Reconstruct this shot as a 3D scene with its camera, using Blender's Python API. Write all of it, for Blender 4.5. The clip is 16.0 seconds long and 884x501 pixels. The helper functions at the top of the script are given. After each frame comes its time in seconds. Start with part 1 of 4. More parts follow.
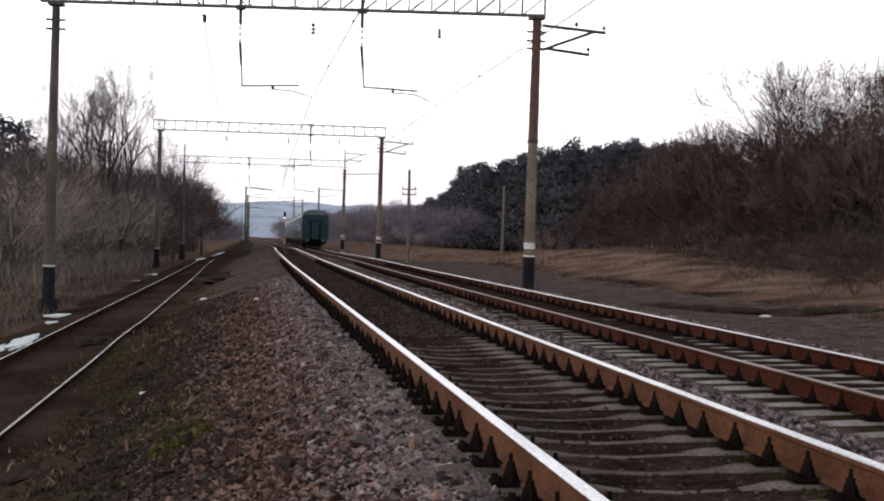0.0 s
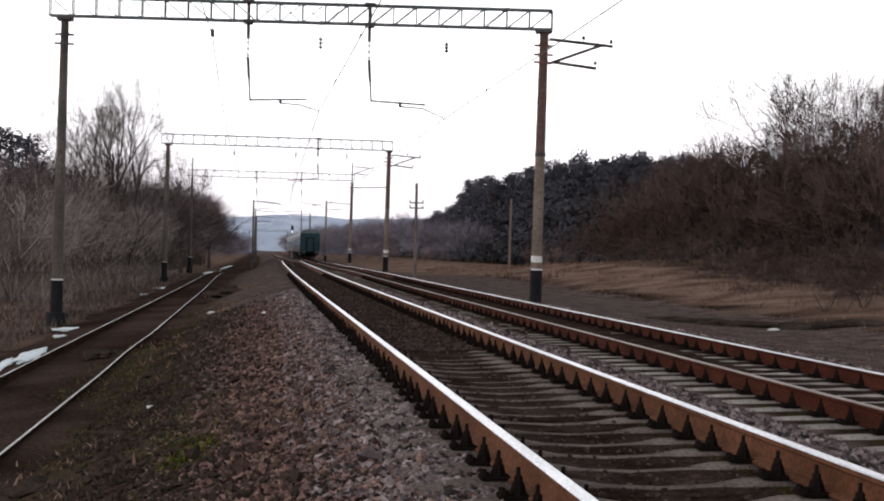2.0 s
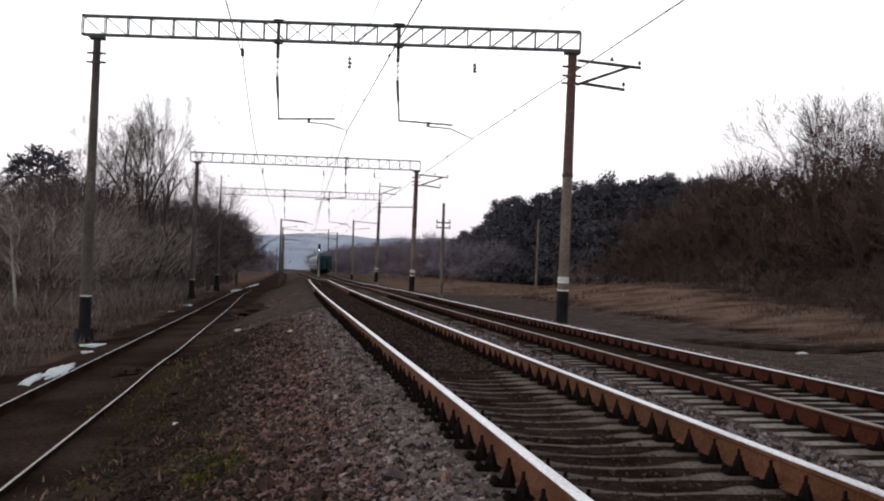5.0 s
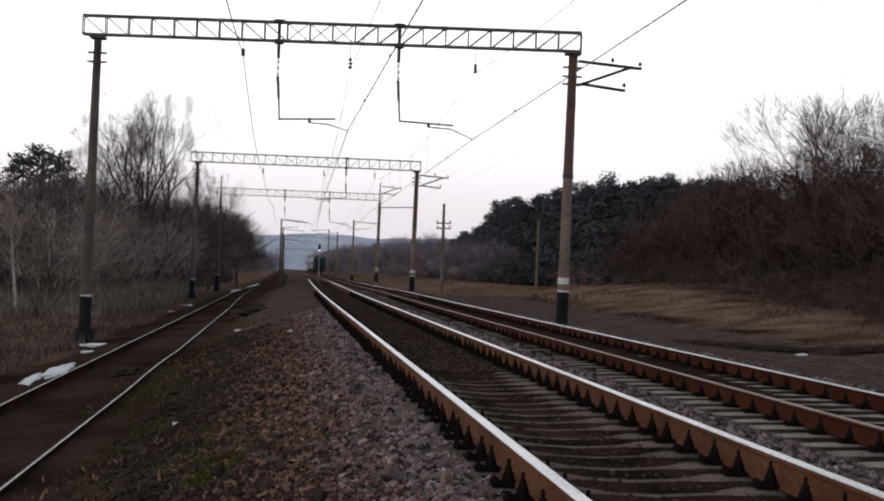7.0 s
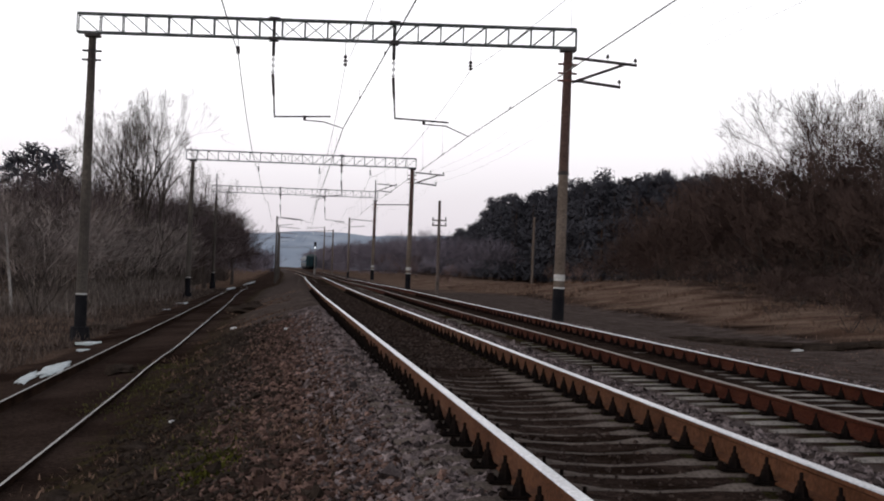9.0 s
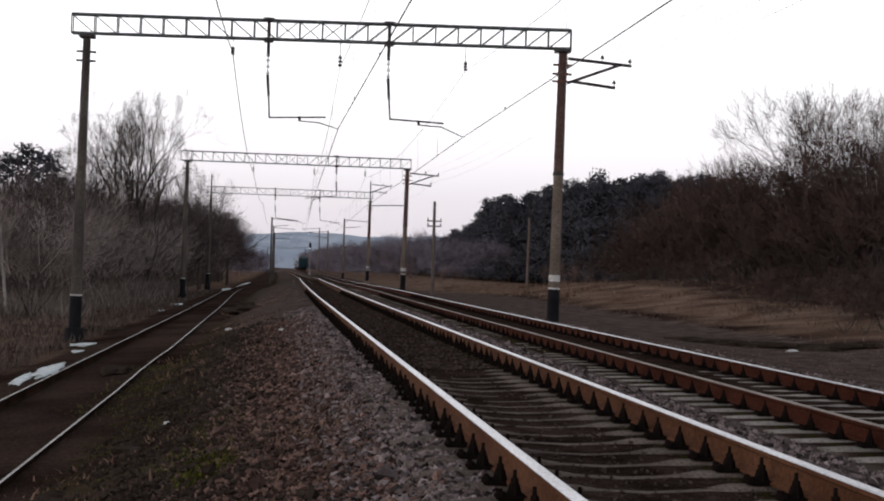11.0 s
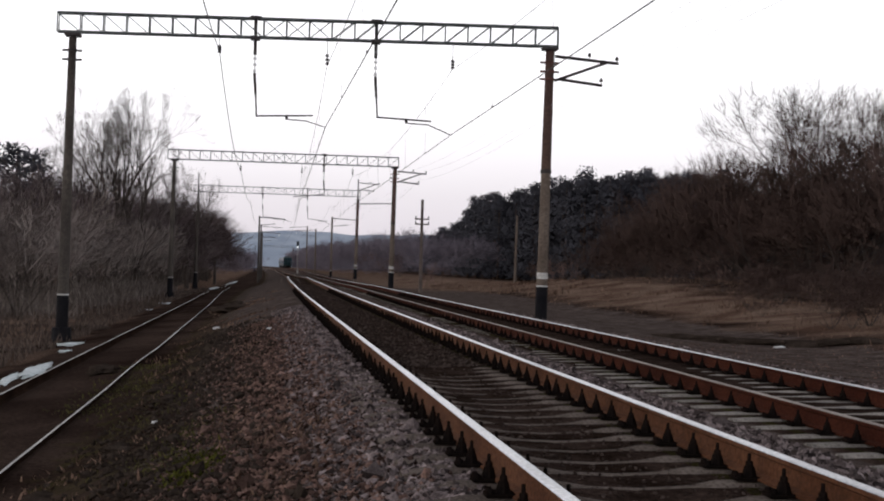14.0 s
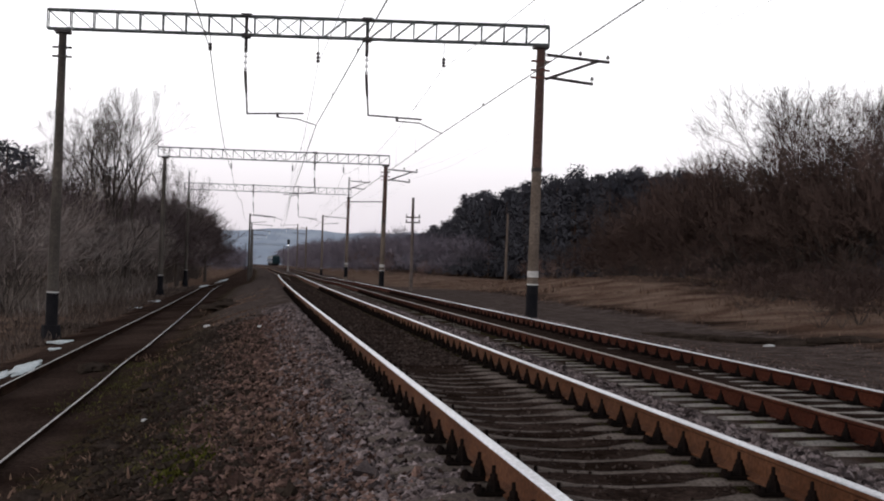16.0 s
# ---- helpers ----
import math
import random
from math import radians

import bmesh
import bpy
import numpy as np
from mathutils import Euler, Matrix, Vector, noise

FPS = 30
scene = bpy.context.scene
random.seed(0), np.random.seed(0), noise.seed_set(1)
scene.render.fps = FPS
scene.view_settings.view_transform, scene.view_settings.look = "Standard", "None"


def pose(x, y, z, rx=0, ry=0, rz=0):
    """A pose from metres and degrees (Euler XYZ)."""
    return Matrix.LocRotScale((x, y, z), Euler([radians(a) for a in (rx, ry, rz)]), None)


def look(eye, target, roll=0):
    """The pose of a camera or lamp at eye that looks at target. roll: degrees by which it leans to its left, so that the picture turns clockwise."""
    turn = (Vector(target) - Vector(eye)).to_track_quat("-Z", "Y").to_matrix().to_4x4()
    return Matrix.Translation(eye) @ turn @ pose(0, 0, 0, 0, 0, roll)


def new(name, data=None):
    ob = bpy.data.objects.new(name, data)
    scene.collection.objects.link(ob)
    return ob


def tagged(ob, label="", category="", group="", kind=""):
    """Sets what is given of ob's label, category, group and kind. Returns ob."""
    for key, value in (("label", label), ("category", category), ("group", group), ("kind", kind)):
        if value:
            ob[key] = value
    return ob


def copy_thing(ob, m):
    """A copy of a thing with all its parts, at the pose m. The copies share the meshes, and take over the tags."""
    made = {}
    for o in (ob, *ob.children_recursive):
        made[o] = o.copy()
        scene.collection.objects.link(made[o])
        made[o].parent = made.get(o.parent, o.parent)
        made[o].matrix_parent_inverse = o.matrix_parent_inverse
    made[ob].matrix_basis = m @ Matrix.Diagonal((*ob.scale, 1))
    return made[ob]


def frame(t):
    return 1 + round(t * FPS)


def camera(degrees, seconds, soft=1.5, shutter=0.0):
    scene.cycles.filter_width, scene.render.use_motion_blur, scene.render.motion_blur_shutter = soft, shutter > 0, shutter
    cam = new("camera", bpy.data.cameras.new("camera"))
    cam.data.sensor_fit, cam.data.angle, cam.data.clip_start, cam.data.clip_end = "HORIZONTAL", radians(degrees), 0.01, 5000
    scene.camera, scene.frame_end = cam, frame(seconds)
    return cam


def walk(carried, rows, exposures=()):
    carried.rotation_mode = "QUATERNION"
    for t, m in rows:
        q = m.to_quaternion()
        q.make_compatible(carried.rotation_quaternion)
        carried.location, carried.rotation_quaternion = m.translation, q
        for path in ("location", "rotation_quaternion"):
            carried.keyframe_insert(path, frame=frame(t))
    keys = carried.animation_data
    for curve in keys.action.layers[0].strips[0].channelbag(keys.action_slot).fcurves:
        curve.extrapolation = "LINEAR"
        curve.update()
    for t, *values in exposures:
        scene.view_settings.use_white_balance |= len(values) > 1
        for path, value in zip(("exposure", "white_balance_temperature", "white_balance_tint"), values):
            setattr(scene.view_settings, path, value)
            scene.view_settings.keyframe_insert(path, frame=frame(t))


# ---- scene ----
cam = camera(41.2, 16.0, soft=2.0)
EYE_Z = 1.042
walk(cam, [
    (0, pose(0, 0, EYE_Z, 89.413, -1.313, -9.205)),
    (0.5, pose(0, 0, EYE_Z, 89.142, -1.512, -9.227)),
    (1, pose(0, 0, EYE_Z, 89.375, -1.378, -8.473)),
    (1.5, pose(0, 0, EYE_Z, 89.605, -1.391, -8.620)),
    (2, pose(0, 0, EYE_Z, 90.061, -1.273, -8.850)),
    (2.5, pose(0, 0, EYE_Z, 90.209, -0.743, -8.258)),
    (3, pose(0, 0, EYE_Z, 90.267, -0.713, -7.833)),
    (3.5, pose(0, 0, EYE_Z, 90.215, -0.821, -8.118)),
    (4, pose(0, 0, EYE_Z, 90.547, -1.387, -7.831)),
    (6.5, pose(0, 0, EYE_Z, 91.121, -1.927, -7.497)),
    (7, pose(0, 0, EYE_Z, 91.021, -1.939, -7.553)),
    (7.5, pose(0, 0, EYE_Z, 90.874, -1.769, -7.812)),
    (8, pose(0, 0, EYE_Z, 90.889, -1.637, -7.817)),
    (8.5, pose(0, 0, EYE_Z, 90.671, -1.562, -7.829)),
    (9, pose(0, 0, EYE_Z, 90.888, -1.747, -7.756)),
    (11.5, pose(0, 0, EYE_Z, 90.936, -1.737, -8.079)),
    (12, pose(0, 0, EYE_Z, 90.734, -2.011, -8.091)),
    (12.5, pose(0, 0, EYE_Z, 90.945, -2.000, -8.210)),
    (13, pose(0, 0, EYE_Z, 90.979, -1.751, -8.339)),
    (13.5, pose(0, 0, EYE_Z, 91.081, -1.621, -8.465)),
    (14, pose(0, 0, EYE_Z, 90.850, -1.464, -8.582)),
    (14.5, pose(0, 0, EYE_Z, 91.008, -1.451, -8.578)),
    (15, pose(0, 0, EYE_Z, 90.710, -1.529, -8.934)),
    (15.5, pose(0, 0, EYE_Z, 90.664, -1.472, -8.970)),
    (16, pose(0, 0, EYE_Z, 90.776, -1.563, -9.037)),
], exposures=[(0.0, 0.55), (2.0, 0.58), (3.0, 0.4), (4.2, 0.33), (6.3, 0.08), (9.0, -0.04), (14.0, -0.04), (16.0, 0.04)])

# ---- light ----
world = bpy.data.worlds.new("dusk_sky")
scene.world = world
world.use_nodes = True
wn, wl = world.node_tree.nodes, world.node_tree.links
wn.clear()
sky = wn.new("ShaderNodeTexSky")
sky.sky_type = "NISHITA"
sky.sun_disc = False
sky.sun_elevation = radians(12)
sky.sun_rotation = radians(-70)
sky.air_density, sky.dust_density, sky.ozone_density = 1.0, 3.0, 1.0
hsv = wn.new("ShaderNodeHueSaturation")
hsv.inputs["Saturation"].default_value = 0.25
wl.new(sky.outputs[0], hsv.inputs["Color"])
# even cloud cover, a little pinker towards the horizon
coord = wn.new("ShaderNodeTexCoord")
sep = wn.new("ShaderNodeSeparateXYZ")
wl.new(coord.outputs["Generated"], sep.inputs[0])
cloud = wn.new("ShaderNodeValToRGB")
cloud.color_ramp.elements[0].position, cloud.color_ramp.elements[0].color = 0.0, (8.7, 8.0, 8.7, 1)
cloud.color_ramp.elements[1].position, cloud.color_ramp.elements[1].color = 0.16, (15.0, 14.8, 15.2, 1)
for zpos, zcol in ((0.06, (10.2, 9.6, 10.15, 1)), (0.3, (13.0, 13.0, 13.6, 1)), (0.5, (7.5, 7.6, 8.2, 1)), (1.0, (3.6, 3.8, 4.4, 1))):
    cloud.color_ramp.elements.new(zpos).color = zcol
wl.new(sep.outputs["Z"], cloud.inputs[0])
mixw = wn.new("ShaderNodeMixRGB")
mixw.inputs[0].default_value = 0.85
wl.new(hsv.outputs[0], mixw.inputs[1])
wl.new(cloud.outputs[0], mixw.inputs[2])
bg = wn.new("ShaderNodeBackground")
bg.inputs["Strength"].default_value = 0.1
wl.new(mixw.outputs[0], bg.inputs["Color"])
wout = wn.new("ShaderNodeOutputWorld")
wl.new(bg.outputs[0], wout.inputs["Surface"])

sun = new("sun", bpy.data.lights.new("sun", "SUN"))
sun.data.energy, sun.data.angle, sun.data.color = 0.5, radians(14), (1.0, 0.9, 0.8)
sun.matrix_world = look((-40, -15, 14), (0, 0, 0))

# ---- materials ----


def mat(name, c1, c2, scale=3.0, rough=0.9, metal=0.0, bump=0.3, grain=12.0, rand=0.0, island=0.0, c3=None, dist=0.02, spec=0.3):
    """Two colours in broad patches, fine grain and relief; rand varies it by object, island by loose piece."""
    m = bpy.data.materials.new(name)
    m.use_nodes = True
    n, l = m.node_tree.nodes, m.node_tree.links
    b = n["Principled BSDF"]
    tc = n.new("ShaderNodeTexCoord")
    n1 = n.new("ShaderNodeTexNoise")
    n1.inputs["Scale"].default_value, n1.inputs["Detail"].default_value = scale, 4
    n2 = n.new("ShaderNodeTexNoise")
    n2.inputs["Scale"].default_value, n2.inputs["Detail"].default_value = scale * grain, 3
    l.new(tc.outputs["Object"], n1.inputs["Vector"])
    l.new(tc.outputs["Object"], n2.inputs["Vector"])
    r = n.new("ShaderNodeValToRGB")
    r.color_ramp.elements[0].position, r.color_ramp.elements[0].color = 0.32, (*c1, 1)
    r.color_ramp.elements[1].position, r.color_ramp.elements[1].color = 0.68, (*c2, 1)
    if c3:
        e = r.color_ramp.elements.new(0.5)
        e.color = (*c3, 1)
    l.new(n1.outputs["Fac"], r.inputs[0])
    g = n.new("ShaderNodeMapRange")
    g.inputs["From Min"].default_value, g.inputs["From Max"].default_value = 0.3, 0.7
    g.inputs["To Min"].default_value, g.inputs["To Max"].default_value = 0.65, 1.35
    l.new(n2.outputs["Fac"], g.inputs["Value"])
    last = g.outputs[0]
    for amount, kind, slot in ((rand, "ShaderNodeObjectInfo", "Random"), (island, "ShaderNodeNewGeometry", "Random Per Island")):
        if amount:
            o = n.new(kind)
            mr = n.new("ShaderNodeMapRange")
            mr.inputs["To Min"].default_value, mr.inputs["To Max"].default_value = 1 - amount, 1 + amount
            l.new(o.outputs[slot], mr.inputs["Value"])
            mu = n.new("ShaderNodeMath")
            mu.operation = "MULTIPLY"
            l.new(last, mu.inputs[0])
            l.new(mr.outputs[0], mu.inputs[1])
            last = mu.outputs[0]
    mx = n.new("ShaderNodeMixRGB")
    mx.blend_type = "MULTIPLY"
    mx.inputs[0].default_value = 1
    l.new(r.outputs[0], mx.inputs[1])
    l.new(last, mx.inputs[2])
    l.new(mx.outputs[0], b.inputs["Base Color"])
    b.inputs["Roughness"].default_value, b.inputs["Metallic"].default_value = rough, metal
    b.inputs["Specular IOR Level"].default_value = spec
    if bump:
        bp = n.new("ShaderNodeBump")
        bp.inputs["Strength"].default_value, bp.inputs["Distance"].default_value = bump, dist
        l.new(n2.outputs["Fac"], bp.inputs["Height"])
        l.new(bp.outputs[0], b.inputs["Normal"])
    return m


def glow(name, colour, strength):
    m = bpy.data.materials.new(name)
    m.use_nodes = True
    b = m.node_tree.nodes["Principled BSDF"]
    b.inputs["Base Color"].default_value = (*colour, 1)
    b.inputs["Emission Color"].default_value = (*colour, 1)
    b.inputs["Emission Strength"].default_value = strength
    return m


M_RUST = mat("rusty_rail_side", (0.064, 0.0245, 0.0115), (0.108, 0.046, 0.0235), 1.6, 0.85, 0.0, 0.25, 25, spec=0.1)
M_RUSTDARK = mat("dark_rusty_rail_side", (0.034, 0.0095, 0.0055), (0.065, 0.02, 0.0115), 1.6, 0.9, 0.0, 0.25, 25, spec=0.05)
M_STEEL = mat("polished_rail_head", (0.46, 0.46, 0.48), (0.58, 0.58, 0.60), 2.0, 0.3, 1.0, 0.05, 20)
# dull head of one rail; also dims all far heads in place of haze
M_WORN_HAZED = mat("worn_and_hazed_rail_head", (0.12, 0.085, 0.065), (0.2, 0.16, 0.135), 2.0, 0.5, 0.6, 0.1, 20)
M_SLEEPER = mat("weathered_concrete_sleeper", (0.068, 0.054, 0.047), (0.128, 0.105, 0.092), 3.0, 0.97, 0, 0.5, 14, rand=0.22, spec=0.0)
M_SLEEPER2 = mat("pale_concrete_sleeper", (0.15, 0.135, 0.122), (0.26, 0.235, 0.215), 3.0, 0.97, 0, 0.5, 14, rand=0.22, spec=0.0)
M_CLIP = mat("oily_iron_fastening", (0.006, 0.005, 0.005), (0.016, 0.011, 0.009), 6.0, 0.9, 0.0, 0.3, 10, spec=0.0)
M_STONE = mat("crushed_stone", (0.055, 0.042, 0.041), (0.18, 0.147, 0.145), 5.0, 0.97, 0, 0.3, 12, island=0.85, spec=0.0)
M_STONE_RED = mat("rusty_crushed_stone", (0.05, 0.030, 0.025), (0.145, 0.092, 0.076), 5.0, 0.97, 0, 0.3, 12, island=0.85, spec=0.0)
M_DIRT = mat("dirty_small_stone", (0.026, 0.0185, 0.0155), (0.07, 0.052, 0.045), 5.0, 0.97, 0, 0.3, 12, island=0.5, spec=0.0)
M_POLE = mat("aged_concrete_pole", (0.085, 0.063, 0.05), (0.155, 0.122, 0.1), 0.7, 0.92, 0, 0.4, 22)
M_POLE_DARK = mat("dark_stained_concrete_pole", (0.042, 0.035, 0.031), (0.085, 0.072, 0.062), 0.7, 0.92, 0, 0.4, 22)
M_POLE_RED = mat("rust_stained_concrete", (0.05, 0.028, 0.023), (0.10, 0.06, 0.05), 0.7, 0.92, 0, 0.4, 22)
M_BLACK = mat("black_bitumen_paint", (0.006, 0.006, 0.008), (0.015, 0.014, 0.016), 2.0, 0.8, 0, 0.3, 14, spec=0.08)
M_WHITE = mat("flaking_white_paint", (0.36, 0.35, 0.34), (0.52, 0.51, 0.5), 5.0, 0.8, 0, 0.2, 8)
M_BEAM = mat("grey_green_galvanised_steel", (0.075, 0.088, 0.09), (0.13, 0.145, 0.145), 1.5, 0.6, 0.5, 0.1, 15)
M_IRON = mat("dark_iron", (0.03, 0.028, 0.03), (0.07, 0.062, 0.06), 2.0, 0.6, 0.5, 0.1, 15)
M_REDIRON = mat("red_brown_painted_iron", (0.07, 0.025, 0.02), (0.13, 0.05, 0.04), 2.0, 0.7, 0.2, 0.1, 15)
M_PORCELAIN = mat("white_porcelain", (0.65, 0.65, 0.66), (0.8, 0.8, 0.8), 3.0, 0.25, 0, 0.0, 10)
M_WIRE = mat("oxidised_copper_wire", (0.05, 0.045, 0.045), (0.09, 0.08, 0.075), 1.0, 0.6, 0.4, 0.0, 10)
M_WOOD = mat("weathered_wood", (0.07, 0.055, 0.048), (0.13, 0.10, 0.09), 2.0, 0.9, 0, 0.4, 15)
M_PALEWOOD = mat("pale_grey_weathered_pole", (0.22, 0.2, 0.19), (0.32, 0.3, 0.29), 2.0, 0.9, 0, 0.3, 15)
M_BARK = mat("grey_brown_bark", (0.035, 0.027, 0.024), (0.075, 0.058, 0.05), 2.0, 0.95, 0, 0.5, 12, rand=0.2)
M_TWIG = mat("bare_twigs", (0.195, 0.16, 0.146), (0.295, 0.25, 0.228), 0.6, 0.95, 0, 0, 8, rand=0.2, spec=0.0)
M_TWIG_RED = mat("reddish_bare_twigs", (0.06, 0.04, 0.035), (0.104, 0.07, 0.061), 0.6, 0.95, 0, 0, 8, rand=0.25, spec=0.0)
M_TWIG_DARK = mat("dark_purplish_bare_twigs", (0.082, 0.063, 0.064), (0.14, 0.108, 0.108), 0.6, 0.95, 0, 0, 8, rand=0.2, spec=0.0)
# dark needles, lightened and blued in base colour to imitate haze
M_NEEDLE = mat("haze_blued_pine_needles", (0.046, 0.046, 0.057), (0.07, 0.07, 0.083), 0.5, 0.9, 0, 0, 3, rand=0.12, spec=0.05)
M_PINEBARK = mat("pine_bark", (0.05, 0.032, 0.024), (0.09, 0.055, 0.04), 2.0, 0.95, 0, 0.4, 12)
M_GRASS = mat("dry_grass", (0.085, 0.053, 0.039), (0.165, 0.108, 0.08), 0.3, 0.95, 0, 0, 8, island=0.45, spec=0.0)
M_DEADGRASS = mat("grey_dead_grass", (0.065, 0.049, 0.042), (0.115, 0.088, 0.075), 0.3, 0.95, 0, 0, 8, island=0.45, spec=0.0)
M_OLDRUST = mat("black_rusted_old_rail", (0.014, 0.009, 0.007), (0.03, 0.018, 0.013), 1.6, 0.95, 0.0, 0.3, 25, spec=0.0)
M_OLDHEAD = mat("worn_old_rail_head", (0.26, 0.24, 0.225), (0.42, 0.4, 0.38), 2.0, 0.45, 0.7, 0.1, 20)
M_TWIG_ROSE = mat("pale_reddish_twigs", (0.13, 0.085, 0.075), (0.2, 0.135, 0.118), 0.6, 0.95, 0, 0, 8, rand=0.2, spec=0.0)
# pale mauve-blue twigs: distance haze put into the base colour
M_TWIG_HAZE = mat("haze_tinted_far_twigs", (0.155, 0.133, 0.158), (0.24, 0.208, 0.245), 0.1, 0.95, 0, 0, 8, spec=0.0)
M_REED = mat("pale_dead_weeds", (0.115, 0.094, 0.083), (0.17, 0.143, 0.128), 0.3, 0.95, 0, 0, 8, island=0.35, spec=0.0)
M_TWIG_GREY = mat("grey_tree_twigs", (0.085, 0.07, 0.064), (0.145, 0.122, 0.112), 0.6, 0.95, 0, 0, 8, rand=0.15, spec=0.0)
M_MOSS = mat("green_moss_tufts", (0.04, 0.036, 0.01), (0.075, 0.066, 0.016), 2.0, 0.95, 0, 0, 8, island=0.4)
M_GREEN = mat("fresh_green_moss", (0.032, 0.033, 0.008), (0.066, 0.066, 0.014), 2.0, 0.95, 0, 0, 8, island=0.4, spec=0.0)
M_SNOW = mat("old_snow", (0.36, 0.40, 0.41), (0.56, 0.61, 0.62), 3.0, 0.7, 0, 0.3, 12)
M_LITTER = mat("pale_plastic_litter", (0.36, 0.36, 0.36), (0.55, 0.55, 0.55), 4.0, 0.6, 0, 0.2, 12)
M_SOIL = mat("dark_clod_of_earth", (0.02, 0.015, 0.012), (0.045, 0.034, 0.028), 3.0, 0.97, 0, 0.6, 10, spec=0.0)
M_COACH = mat("dark_teal_coach_paint", (0.006, 0.024, 0.03), (0.011, 0.034, 0.042), 0.6, 0.6, 0, 0.03, 14, spec=0.15)
# glossy coach side, its base colour greyed to stand for sky glare
M_COACHSIDE = mat("sky_glare_coach_side", (0.048, 0.052, 0.053), (0.072, 0.077, 0.078), 0.6, 0.3, 0, 0.03, 14, spec=0.5)
M_ROOF = mat("sooty_grey_coach_roof", (0.05, 0.065, 0.07), (0.10, 0.12, 0.125), 0.5, 0.6, 0, 0.05, 14)
M_GLASS = mat("dark_coach_window", (0.01, 0.012, 0.014), (0.02, 0.022, 0.025), 1.0, 0.1, 0, 0, 5, spec=0.6)
M_LAMP = glow("lit_signal_lamp", (0.9, 0.95, 1.0), 2.0)


def ground_material():
    """Earth, gravel, dry grass and moss, laid by the zones of the ground sheet."""
    m = bpy.data.materials.new("earth_gravel_and_grass")
    m.use_nodes = True
    n, l = m.node_tree.nodes, m.node_tree.links
    b = n["Principled BSDF"]
    tc = n.new("ShaderNodeTexCoord")
    zone = n.new("ShaderNodeVertexColor")
    zone.layer_name = "zone"
    s = n.new("ShaderNodeSeparateColor")
    l.new(zone.outputs[0], s.inputs[0])

    def noise_tex(scale, detail=5):
        t = n.new("ShaderNodeTexNoise")
        t.inputs["Scale"].default_value, t.inputs["Detail"].default_value = scale, detail
        l.new(tc.outputs["Object"], t.inputs["Vector"])
        return t.outputs["Fac"]

    def ramp(fac, a, c, p=0.35, q=0.65):
        r = n.new("ShaderNodeValToRGB")
        r.color_ramp.elements[0].position, r.color_ramp.elements[0].color = p, (*a, 1)
        r.color_ramp.elements[1].position, r.color_ramp.elements[1].color = q, (*c, 1)
        l.new(fac, r.inputs[0])
        return r.outputs[0]

    def mixc(fac, a, c, mode="MIX"):
        x = n.new("ShaderNodeMixRGB")
        x.blend_type = mode
        if isinstance(fac, float):
            x.inputs[0].default_value = fac
        else:
            l.new(fac, x.inputs[0])
        l.new(a, x.inputs[1])
        l.new(c, x.inputs[2])
        return x.outputs[0]

    def soft(zone_value, wobble, lo, hi):
        a = n.new("ShaderNodeMath")
        a.operation = "ADD"
        l.new(zone_value, a.inputs[0])
        l.new(wobble, a.inputs[1])
        r = n.new("ShaderNodeMapRange")
        r.inputs["From Min"].default_value, r.inputs["From Max"].default_value = lo, hi
        l.new(a.outputs[0], r.inputs["Value"])
        return r.outputs[0]

    broad, mid, fine, peb = noise_tex(0.35), noise_tex(2.2), noise_tex(14.0), noise_tex(38.0)
    crib = ramp(mid, (0.017, 0.011, 0.0087), (0.044, 0.030, 0.0247))
    earth = ramp(broad, (0.02, 0.0125, 0.010), (0.05, 0.034, 0.0275))
    gravel = ramp(mid, (0.05, 0.038, 0.033), (0.098, 0.076, 0.068))
    grass = ramp(noise_tex(0.5), (0.085, 0.051, 0.037), (0.18, 0.125, 0.095))
    moss = ramp(mid, (0.024, 0.02, 0.010), (0.04, 0.034, 0.013))
    col = mixc(soft(s.outputs[0], mid, 0.75, 1.15), earth, gravel)
    bed = n.new("ShaderNodeMath")
    bed.operation = "GREATER_THAN"
    bed.inputs[1].default_value = 1.5
    l.new(s.outputs[2], bed.inputs[0])
    col = mixc(bed.outputs[0], col, crib)
    col = mixc(soft(s.outputs[1], broad, 0.75, 1.15), col, grass)
    low = n.new("ShaderNodeMath")
    low.operation = "MODULO"
    low.inputs[1].default_value = 1.5
    l.new(s.outputs[2], low.inputs[0])
    col = mixc(soft(low.outputs[0], mid, 0.85, 1.2), col, moss)
    col = mixc(1.0, col, ramp(fine, (0.62, 0.62, 0.62), (1.3, 1.3, 1.3), 0.3, 0.7), "MULTIPLY")
    col = mixc(1.0, col, ramp(peb, (0.7, 0.7, 0.7), (1.25, 1.25, 1.25), 0.35, 0.65), "MULTIPLY")
    l.new(col, b.inputs["Base Color"])
    b.inputs["Roughness"].default_value = 0.97
    b.inputs["Specular IOR Level"].default_value = 0.0
    bp = n.new("ShaderNodeBump")
    bp.inputs["Strength"].default_value, bp.inputs["Distance"].default_value = 0.9, 0.06
    l.new(fine, bp.inputs["Height"])
    bp2 = n.new("ShaderNodeBump")
    bp2.inputs["Strength"].default_value, bp2.inputs["Distance"].default_value = 0.8, 0.03
    l.new(peb, bp2.inputs["Height"])
    l.new(bp.outputs[0], bp2.inputs["Normal"])
    l.new(bp2.outputs[0], b.inputs["Normal"])
    return m


# ---- mesh helpers ----


def base_of(ob):
    m = Matrix.Identity(4)
    while ob:
        m = ob.matrix_basis @ m
        ob = ob.parent
    return m


